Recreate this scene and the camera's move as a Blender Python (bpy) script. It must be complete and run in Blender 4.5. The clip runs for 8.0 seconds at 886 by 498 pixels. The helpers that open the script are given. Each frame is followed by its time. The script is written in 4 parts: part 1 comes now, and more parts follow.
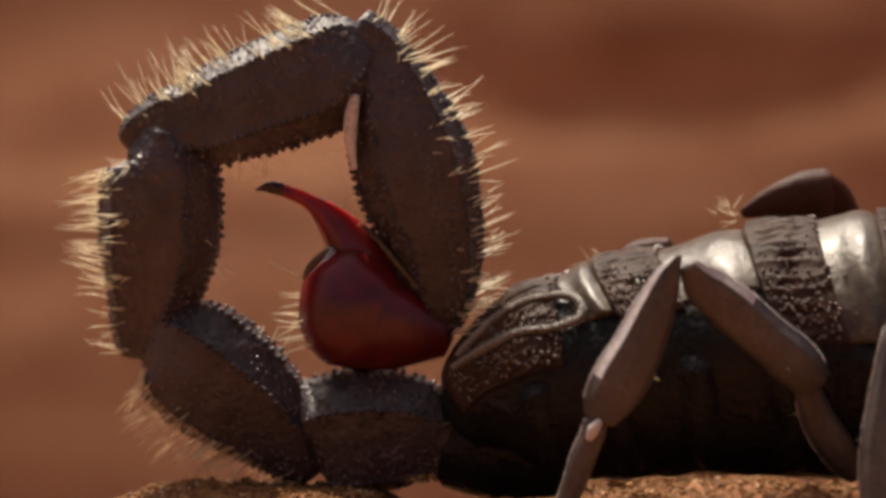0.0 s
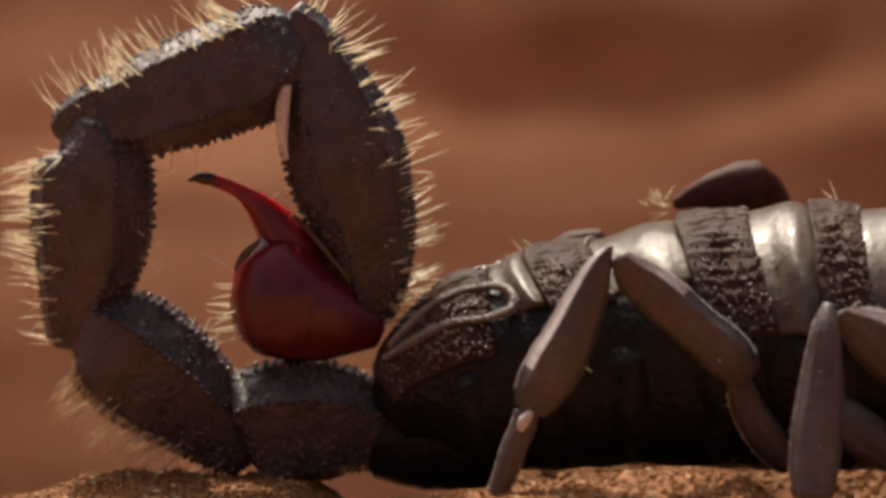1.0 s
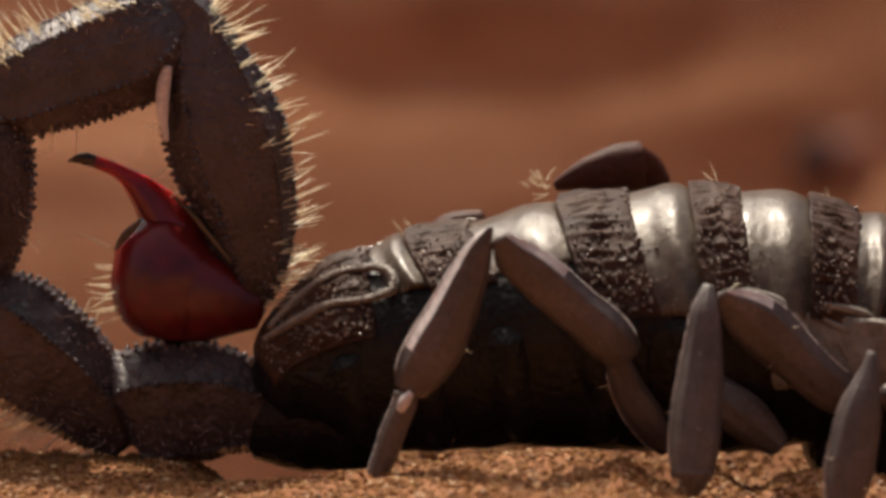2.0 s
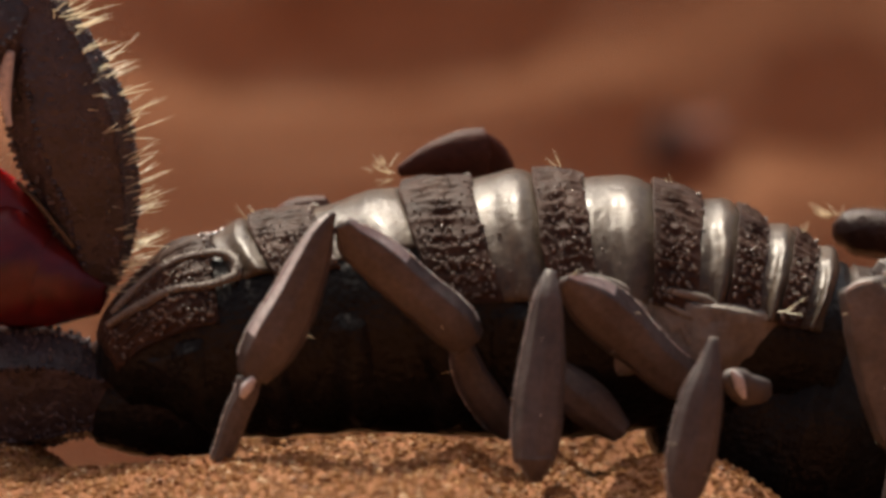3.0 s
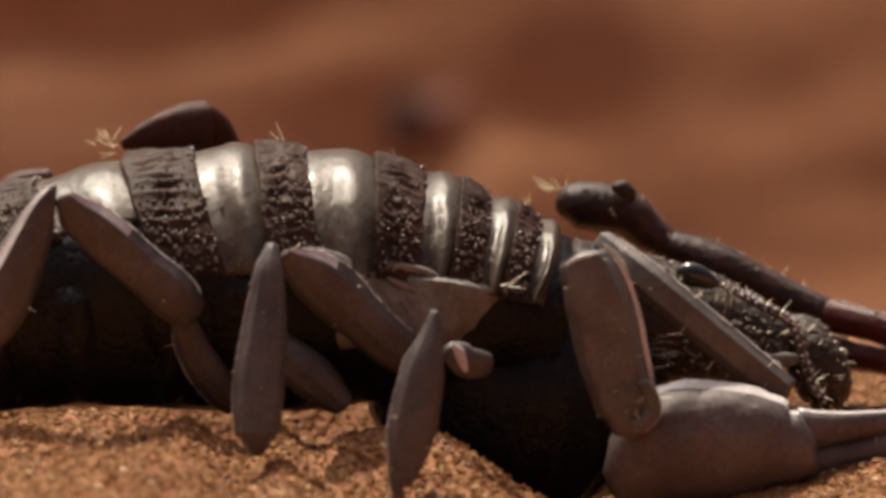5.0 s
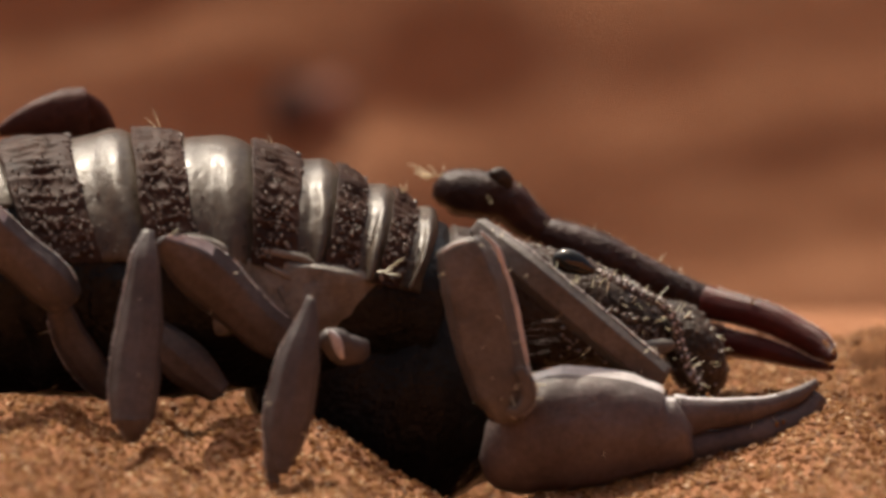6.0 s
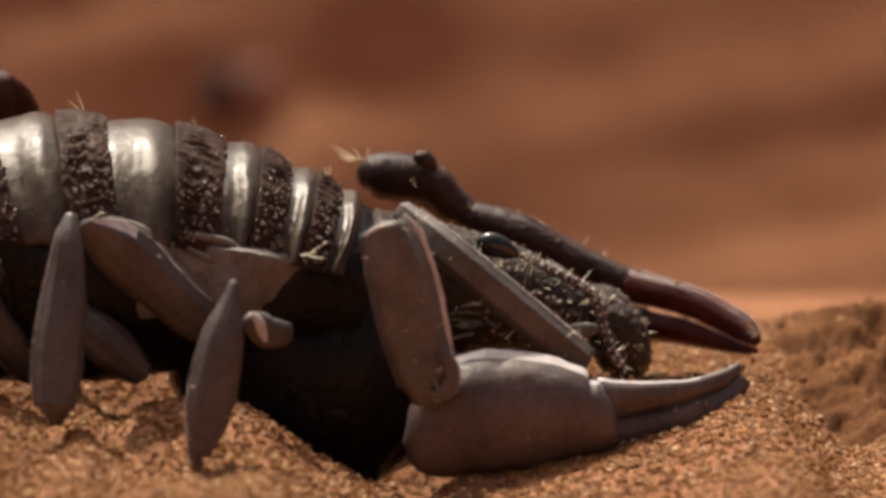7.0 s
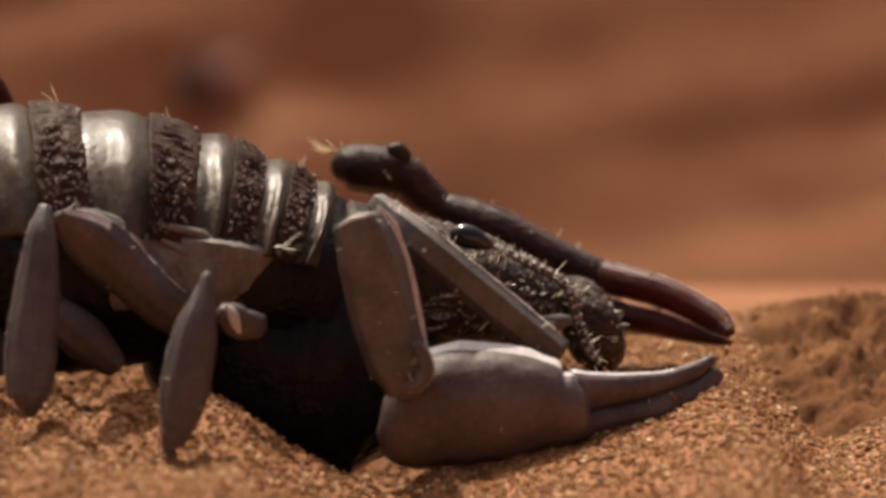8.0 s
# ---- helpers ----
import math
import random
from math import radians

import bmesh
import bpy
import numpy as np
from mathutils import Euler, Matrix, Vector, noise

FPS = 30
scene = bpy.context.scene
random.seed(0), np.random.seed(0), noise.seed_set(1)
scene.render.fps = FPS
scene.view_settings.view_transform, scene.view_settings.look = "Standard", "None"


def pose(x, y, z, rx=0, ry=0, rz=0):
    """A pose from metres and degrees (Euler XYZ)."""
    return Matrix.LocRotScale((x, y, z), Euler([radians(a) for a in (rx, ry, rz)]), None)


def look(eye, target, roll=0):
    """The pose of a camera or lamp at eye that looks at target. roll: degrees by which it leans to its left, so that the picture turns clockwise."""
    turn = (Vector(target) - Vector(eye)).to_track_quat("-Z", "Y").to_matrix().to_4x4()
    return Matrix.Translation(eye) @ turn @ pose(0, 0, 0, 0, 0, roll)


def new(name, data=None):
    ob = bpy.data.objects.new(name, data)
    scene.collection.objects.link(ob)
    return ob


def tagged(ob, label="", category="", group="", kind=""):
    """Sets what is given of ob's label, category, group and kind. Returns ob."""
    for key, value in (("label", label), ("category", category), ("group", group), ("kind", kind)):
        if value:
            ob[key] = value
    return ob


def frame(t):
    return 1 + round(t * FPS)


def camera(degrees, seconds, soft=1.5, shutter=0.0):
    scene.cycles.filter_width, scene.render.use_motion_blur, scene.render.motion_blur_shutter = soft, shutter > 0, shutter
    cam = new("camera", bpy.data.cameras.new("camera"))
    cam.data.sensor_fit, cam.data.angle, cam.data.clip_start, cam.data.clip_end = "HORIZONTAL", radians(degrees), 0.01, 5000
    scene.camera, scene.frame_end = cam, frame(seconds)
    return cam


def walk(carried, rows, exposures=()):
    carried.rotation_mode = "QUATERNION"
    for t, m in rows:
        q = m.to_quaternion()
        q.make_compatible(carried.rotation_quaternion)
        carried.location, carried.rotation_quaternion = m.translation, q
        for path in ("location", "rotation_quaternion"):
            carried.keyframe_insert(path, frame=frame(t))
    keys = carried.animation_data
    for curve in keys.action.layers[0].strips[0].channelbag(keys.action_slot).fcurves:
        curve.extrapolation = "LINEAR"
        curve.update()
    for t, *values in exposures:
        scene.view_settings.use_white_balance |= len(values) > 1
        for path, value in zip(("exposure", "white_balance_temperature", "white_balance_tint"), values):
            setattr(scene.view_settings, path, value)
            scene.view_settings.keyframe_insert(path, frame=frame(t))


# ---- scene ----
MM = 0.001
cam = camera(8.0, 8.0, soft=3.6)
# a long macro lens: shallow focus on the animal's near flank
cam.data.dof.use_dof = True
cam.data.dof.focus_distance = 0.370
cam.data.dof.aperture_fstop = 36.0

# The tripod head pans along the animal: seconds, slide right and up in mm, yaw, pitch, roll in degrees
DISTANCE, PITCH, AIM_HEIGHT = 373.7 * MM, 9.0, 10.6 * MM
MIDDLE = pose(0, -DISTANCE * math.cos(radians(PITCH)), AIM_HEIGHT + DISTANCE * math.sin(radians(PITCH)), 90 - PITCH, 0, 0)
ROWS = [
    (0.0, -3.50, 0.44, 3.297, 0.413, 0.00),
    (0.5, -3.25, 0.41, 3.060, 0.386, 0.03),
    (1.0, -2.94, 0.37, 2.765, 0.345, 0.06),
    (1.2, -2.77, 0.36, 2.604, 0.336, 0.07),
    (2.3, -1.59, 0.15, 1.501, 0.143, 0.14),
    (2.5, -1.34, 0.12, 1.259, 0.116, 0.15),
    (3.0, -0.66, 0.10, 0.617, 0.090, 0.16),
    (3.5, -0.07, 0.07, 0.064, 0.062, 0.17),
    (4.0, 0.50, 0.00, -0.470, 0.000, 0.18),
    (4.5, 1.01, -0.05, -0.949, -0.048, 0.19),
    (5.0, 1.63, -0.12, -1.536, -0.116, 0.20),
    (5.2, 1.87, -0.15, -1.760, -0.138, 0.20),
    (6.3, 2.87, -0.28, -2.701, -0.264, 0.22),
    (6.5, 3.00, -0.32, -2.819, -0.299, 0.22),
    (7.0, 3.28, -0.37, -3.087, -0.349, 0.23),
    (7.5, 3.43, -0.42, -3.231, -0.400, 0.24),
    (8.0, 3.50, -0.44, -3.290, -0.415, 0.25),
]
walk(cam, [(t, MIDDLE @ pose(x * MM, y * MM, 0, pitch, yaw, roll)) for t, x, y, yaw, pitch, roll in ROWS],
     exposures=[(0.0, 0.4, 6050, 5), (8.0, 0.4, 6050, 5)])

# ---- light: a sun behind the animal, and the sky ----
SUN_ELEVATION, SUN_AZIMUTH = 63.0, -26.0   # azimuth from the way the camera looks, to the right
world = bpy.data.worlds.new("sky")
scene.world = world
world.use_nodes = True
wn = world.node_tree.nodes
sky = wn.new("ShaderNodeTexSky")
sky.sky_type = "NISHITA"
sky.sun_disc = False
sky.air_density, sky.dust_density, sky.ozone_density = 0.5, 8.0, 0.0
sky.sun_elevation = radians(SUN_ELEVATION)
sky.sun_rotation = radians(SUN_AZIMUTH)
wn["Background"].inputs["Strength"].default_value = 0.11
world.node_tree.links.new(sky.outputs["Color"], wn["Background"].inputs["Color"])
sun = new("sun", bpy.data.lights.new("sun", "SUN"))
sun.data.energy, sun.data.angle, sun.data.color = 5.0, radians(0.6), (1.0, 0.9, 0.76)
_e, _a = radians(SUN_ELEVATION), radians(SUN_AZIMUTH)
sun.matrix_world = look((math.sin(_a) * math.cos(_e), math.cos(_a) * math.cos(_e), math.sin(_e)), (0, 0, 0))


# ---- materials ----
def material(name):
    m = bpy.data.materials.new(name)
    m.use_nodes = True
    t = m.node_tree
    return m, t.nodes, t.links, t.nodes["Principled BSDF"]


def ramp(nodes, stops):
    r = nodes.new("ShaderNodeValToRGB")
    e = r.color_ramp.elements
    e[0].position, e[0].color = stops[0][0], (*stops[0][1], 1)
    e[1].position, e[1].color = stops[-1][0], (*stops[-1][1], 1)
    for p, c in stops[1:-1]:
        q = e.new(p)
        q.color = (*c, 1)
    return r


def noise_node(nodes, links, scale, detail=4.0, rough=0.55):
    """Noise in the object's own space; scale in features per metre."""
    c = nodes.new("ShaderNodeTexCoord")
    n = nodes.new("ShaderNodeTexNoise")
    n.inputs["Scale"].default_value, n.inputs["Detail"].default_value, n.inputs["Roughness"].default_value = scale, detail, rough
    links.new(c.outputs["Object"], n.inputs["Vector"])
    return n


def chitin(name, dark, light, rough=0.42, coarse=350, fine=2600, bump=0.35, spec=0.5, dust=0.0, coat=0.0, pits=0.0, streak=1.0):
    """Horny cuticle: blotches at body scale, fine leathery grain, worn gloss, a little dust."""
    m, n, l, b = material(name)
    big, small = noise_node(n, l, coarse, 5), noise_node(n, l, fine, 6, 0.65)
    if streak != 1.0:                                       # stretch the blotches across the body
        mp = n.new("ShaderNodeMapping")
        mp.inputs["Scale"].default_value = (1.0, streak, streak)
        l.new(big.inputs["Vector"].links[0].from_socket, mp.inputs["Vector"])
        l.new(mp.outputs["Vector"], big.inputs["Vector"])
    r = ramp(n, [(0.3, dark), (0.72, light)])
    l.new(big.outputs["Fac"], r.inputs["Fac"])
    mix = n.new("ShaderNodeMix")
    mix.data_type, mix.blend_type = "RGBA", "MULTIPLY"
    mix.inputs["Factor"].default_value = 0.55
    r2 = ramp(n, [(0.35, (0.45, 0.43, 0.42)), (0.7, (1.25, 1.2, 1.15))])
    l.new(small.outputs["Fac"], r2.inputs["Fac"])
    l.new(r.outputs["Color"], mix.inputs["A"])
    l.new(r2.outputs["Color"], mix.inputs["B"])
    out = mix.outputs["Result"]
    if dust:
        d = noise_node(n, l, 900, 8, 0.7)
        rd = ramp(n, [(0.52, (0, 0, 0)), (0.7, (dust, dust, dust))])
        l.new(d.outputs["Fac"], rd.inputs["Fac"])
        md = n.new("ShaderNodeMix")
        md.data_type = "RGBA"
        md.inputs["B"].default_value = (0.30, 0.19, 0.11, 1)
        l.new(rd.outputs["Color"], md.inputs["Factor"])
        l.new(out, md.inputs["A"])
        out = md.outputs["Result"]
    l.new(out, b.inputs["Base Color"])
    rr = n.new("ShaderNodeMapRange")
    rr.inputs["To Min"].default_value, rr.inputs["To Max"].default_value = rough - 0.13, rough + 0.16
    l.new(small.outputs["Fac"], rr.inputs["Value"])
    l.new(rr.outputs["Result"], b.inputs["Roughness"])
    b.inputs["Specular IOR Level"].default_value = spec
    b.inputs["Specular Tint"].default_value = (1.0, 0.84, 0.7, 1)
    b.inputs["Coat Weight"].default_value = coat
    b.inputs["Coat Tint"].default_value = (1.0, 0.93, 0.87, 1)
    b.inputs["Coat Roughness"].default_value = 0.17
    bp = n.new("ShaderNodeBump")
    bp.inputs["Strength"].default_value, bp.inputs["Distance"].default_value = bump, 0.00012
    l.new(small.outputs["Fac"], bp.inputs["Height"])
    last = bp
    if pits:
        c = n.new("ShaderNodeTexCoord")
        v = n.new("ShaderNodeTexVoronoi")
        v.inputs["Scale"].default_value = 2300
        l.new(c.outputs["Object"], v.inputs["Vector"])
        b2 = n.new("ShaderNodeBump")
        b2.inputs["Strength"].default_value, b2.inputs["Distance"].default_value = pits, 0.00025
        b2.invert = True
        l.new(v.outputs["Distance"], b2.inputs["Height"])
        l.new(bp.outputs["Normal"], b2.inputs["Normal"])
        last = b2
    l.new(last.outputs["Normal"], b.inputs["Normal"])
    return m


TAIL = chitin("tail_cuticle", (0.017, 0.0115, 0.0135), (0.058, 0.041, 0.047), 0.3, dust=0.02, bump=0.8, spec=0.55, pits=0.28, coarse=420)
# granules paler than the tail: part of their glint is in the colour
TAILBEAD = chitin("tail_granule", (0.04, 0.027, 0.028), (0.12, 0.085, 0.085), 0.16, spec=1.0)
# near-black: the shade under the body is put into this colour
BODY = chitin("shaded_body_cuticle", (0.005, 0.0045, 0.0042), (0.017, 0.015, 0.0135), 0.3, pits=0.35, spec=0.16)
PLATE = chitin("granular_plate", (0.026, 0.0125, 0.0085), (0.075, 0.039, 0.026), 0.5, bump=0.7, spec=0.1)
BAND = chitin("smooth_plate", (0.038, 0.026, 0.017), (0.096, 0.068, 0.045), 0.3, coarse=700, fine=1500, bump=0.9, spec=0.42, streak=0.22, coat=0.06)
SKIN = chitin("side_membrane", (0.13, 0.106, 0.085), (0.24, 0.2, 0.163), 0.42, bump=1.0, coarse=700, streak=0.2, spec=0.4)
LEG = chitin("leg_cuticle", (0.052, 0.04, 0.036), (0.108, 0.085, 0.077), 0.38, coarse=300, bump=0.7, spec=0.4, coat=0.05)
CLAW = chitin("claw_cuticle", (0.072, 0.05, 0.044), (0.135, 0.097, 0.087), 0.4, coarse=300, bump=0.8, spec=0.35, coat=0.12)
ARM = chitin("arm_cuticle", (0.066, 0.052, 0.043), (0.135, 0.108, 0.09), 0.36, coarse=420, bump=0.9, dust=0.06, spec=0.45, coat=0.1)
# LEG made redder and darker, with the far side's shade in it
FAR_LEG = chitin("shaded_red_leg_cuticle", (0.032, 0.010, 0.007), (0.085, 0.028, 0.018), 0.5, spec=0.15, bump=0.7)
RED = chitin("red_finger_cuticle", (0.026, 0.0028, 0.002), (0.085, 0.009, 0.006), 0.36, bump=0.8, spec=0.3)
HEAD = chitin("head_cuticle", (0.014, 0.008, 0.006), (0.06, 0.036, 0.022), 0.3, bump=1.0, pits=0.5, spec=0.2)
EYE = chitin("eye_gloss", (0.006, 0.006, 0.005), (0.012, 0.012, 0.01), 0.16, bump=0.0, spec=0.6)
# lighter than the plates, so colour helps these granules glint
GRAIN = chitin("granule_cuticle", (0.07, 0.047, 0.036), (0.19, 0.14, 0.11), 0.2, spec=0.8)
# near-white: sunlit rims and glints are painted on with this
EDGE = chitin("sunlit_edge", (0.4, 0.34, 0.31), (0.66, 0.58, 0.54), 0.3, spec=0.6)
# ARM darkened and reddened: the far arm's shade is in the colour
FAR_ARM = chitin("shaded_arm_cuticle", (0.016, 0.0065, 0.005), (0.05, 0.019, 0.014), 0.36, spec=0.25, bump=0.9, pits=0.3)
TIP = chitin("dark_sting_tip", (0.012, 0.004, 0.003), (0.03, 0.01, 0.006), 0.25)


def telson_material():
    m, n, l, b = material("red_venom_bulb")
    big, small = noise_node(n, l, 260, 3), noise_node(n, l, 1500, 4)
    r = ramp(n, [(0.3, (0.06, 0.005, 0.006)), (0.7, (0.165, 0.0125, 0.012))])
    l.new(big.outputs["Fac"], r.inputs["Fac"])
    l.new(r.outputs["Color"], b.inputs["Base Color"])
    b.inputs["Roughness"].default_value = 0.27
    b.inputs["Specular IOR Level"].default_value = 0.4
    b.inputs["Subsurface Weight"].default_value = 0.85
    b.inputs["Subsurface Radius"].default_value = (1.0, 0.15, 0.08)
    b.inputs["Subsurface Scale"].default_value = 0.003
    bp = n.new("ShaderNodeBump")
    bp.inputs["Strength"].default_value, bp.inputs["Distance"].default_value = 0.25, 0.0001
    l.new(small.outputs["Fac"], bp.inputs["Height"])
    l.new(bp.outputs["Normal"], b.inputs["Normal"])
    return m


def bristle_material():
    m, n, l, b = material("straw_bristle")
    t = n.new("ShaderNodeBsdfTranslucent")
    t.inputs["Color"].default_value = (0.97, 0.87, 0.66, 1)
    b.inputs["Base Color"].default_value = (0.86, 0.76, 0.56, 1)
    b.inputs["Roughness"].default_value = 0.35
    mx = n.new("ShaderNodeMixShader")
    mx.inputs["Fac"].default_value = 0.5
    l.new(b.outputs["BSDF"], mx.inputs[1])
    l.new(t.outputs["BSDF"], mx.inputs[2])
    l.new(mx.outputs["Shader"], n["Material Output"].inputs["Surface"])
    return m


def sand_material():
    m, n, l, b = material("red_sand")
    wide, mid, fine = noise_node(n, l, 14, 3), noise_node(n, l, 90, 5), noise_node(n, l, 2600, 4, 0.7)
    r = ramp(n, [(0.3, (0.21, 0.084, 0.038)), (0.5, (0.29, 0.127, 0.061)), (0.7, (0.37, 0.185, 0.1))])
    add = n.new("ShaderNodeMath")
    add.operation = "MULTIPLY_ADD"
    add.inputs[1].default_value = 0.5
    half = n.new("ShaderNodeMath")
    half.operation = "MULTIPLY"
    half.inputs[1].default_value = 0.5
    l.new(mid.outputs["Fac"], half.inputs[0])
    l.new(wide.outputs["Fac"], add.inputs[0])
    l.new(half.outputs["Value"], add.inputs[2])
    l.new(add.outputs["Value"], r.inputs["Fac"])
    mix = n.new("ShaderNodeMix")
    mix.data_type, mix.blend_type = "RGBA", "MULTIPLY"
    mix.inputs["Factor"].default_value = 0.6
    r2 = ramp(n, [(0.3, (0.4, 0.36, 0.34)), (0.7, (1.35, 1.3, 1.2))])
    l.new(fine.outputs["Fac"], r2.inputs["Fac"])
    l.new(r.outputs["Color"], mix.inputs["A"])
    l.new(r2.outputs["Color"], mix.inputs["B"])
    # strata: long slanting streaks of darker and paler sand
    c, mp, streak = n.new("ShaderNodeTexCoord"), n.new("ShaderNodeMapping"), n.new("ShaderNodeTexNoise")
    mp.inputs["Rotation"].default_value = (0, 0, radians(-8))
    mp.inputs["Scale"].default_value = (7, 38, 38)
    streak.inputs["Scale"].default_value, streak.inputs["Detail"].default_value = 1.0, 3.0
    l.new(c.outputs["Object"], mp.inputs["Vector"])
    l.new(mp.outputs["Vector"], streak.inputs["Vector"])
    r3 = ramp(n, [(0.36, (0.62, 0.55, 0.52)), (0.5, (0.95, 0.93, 0.92)), (0.64, (1.25, 1.25, 1.28))])
    l.new(streak.outputs["Fac"], r3.inputs["Fac"])
    tone = n.new("ShaderNodeMix")
    tone.data_type, tone.blend_type = "RGBA", "MULTIPLY"
    tone.inputs["Factor"].default_value = 0.5
    l.new(mix.outputs["Result"], tone.inputs["A"])
    l.new(r3.outputs["Color"], tone.inputs["B"])
    l.new(tone.outputs["Result"], b.inputs["Base Color"])
    b.inputs["Roughness"].default_value = 0.85
    b.inputs["Specular IOR Level"].default_value = 0.08
    bp = n.new("ShaderNodeBump")
    bp.inputs["Strength"].default_value, bp.inputs["Distance"].default_value = 0.7, 0.0004
    l.new(fine.outputs["Fac"], bp.inputs["Height"])
    l.new(bp.outputs["Normal"], b.inputs["Normal"])
    return m


def grain_material():
    m, n, l, b = material("sand_grain")
    g = n.new("ShaderNodeNewGeometry")
    r = ramp(n, [(0.0, (0.13, 0.05, 0.015)), (0.4, (0.2, 0.084, 0.026)), (0.85, (0.28, 0.13, 0.045)), (0.93, (0.34, 0.175, 0.07)), (1.0, (0.62, 0.42, 0.24))])
    l.new(g.outputs["Random Per Island"], r.inputs["Fac"])
    l.new(r.outputs["Color"], b.inputs["Base Color"])
    b.inputs["Roughness"].default_value = 0.4
    b.inputs["Specular IOR Level"].default_value = 0.05
    return m


TELSON, BRISTLE, SAND, SANDGRAIN = telson_material(), bristle_material(), sand_material(), grain_material()


# ---- mesh helpers (millimetres in, metres out) ----
def part(name, verts, faces, mat, parent=None, label="", smooth=True):
    me = bpy.data.meshes.new(name)
    me.from_pydata((np.asarray(verts, float) * MM).tolist(), [], faces)
    me.polygons.foreach_set("use_smooth", [smooth] * len(me.polygons))
    me.materials.append(mat)
    me.update()
    ob = new(name, me)
    ob.parent = parent
    if parent is not None:
        ob.matrix_parent_inverse = parent.matrix_world.inverted()
    if label:
        ob["label"] = label
    return ob


def quick_part(name, verts, faces, mat, smooth=True):
    """As part(), from arrays of corners (mm) and of equal-sided faces: quick for large meshes."""
    verts, faces = np.asarray(verts, np.float32) * MM, np.asarray(faces, np.int32)
    me = bpy.data.meshes.new(name)
    n, k = faces.shape
    me.vertices.add(len(verts))
    me.vertices.foreach_set("co", verts.ravel().astype(np.float32))
    me.loops.add(n * k)
    me.loops.foreach_set("vertex_index", faces.ravel())
    me.polygons.add(n)
    me.polygons.foreach_set("loop_start", np.arange(0, n * k, k, dtype=np.int32))
    me.polygons.foreach_set("use_smooth", np.full(n, smooth))
    me.materials.append(mat)
    me.update(calc_edges=True)
    me.validate()
    return new(name, me)


def glide(rows, count):
    """Smooth interpolation through rows of numbers (Catmull-Rom), evenly over their length."""
    rows = np.asarray(rows, float)
    seg = np.linalg.norm(np.diff(rows[:, :3], axis=0), axis=1)
    knots = np.concatenate([[0], np.cumsum(np.maximum(seg, 1e-6))])
    slope = np.gradient(rows, knots, axis=0) if len(rows) > 2 else np.repeat([(rows[1] - rows[0]) / knots[1]], 2, 0)
    s = np.linspace(0, knots[-1], count)
    k = np.clip(np.searchsorted(knots, s, "right") - 1, 0, len(rows) - 2)
    h = (knots[k + 1] - knots[k])[:, None]
    u = ((s - knots[k]) / h[:, 0])[:, None]
    a, b, ma, mb = rows[k], rows[k + 1], slope[k] * h, slope[k + 1] * h
    return (2 * u**3 - 3 * u**2 + 1) * a + (u**3 - 2 * u**2 + u) * ma + (3 * u**2 - 2 * u**3) * b + (u**3 - u**2) * mb


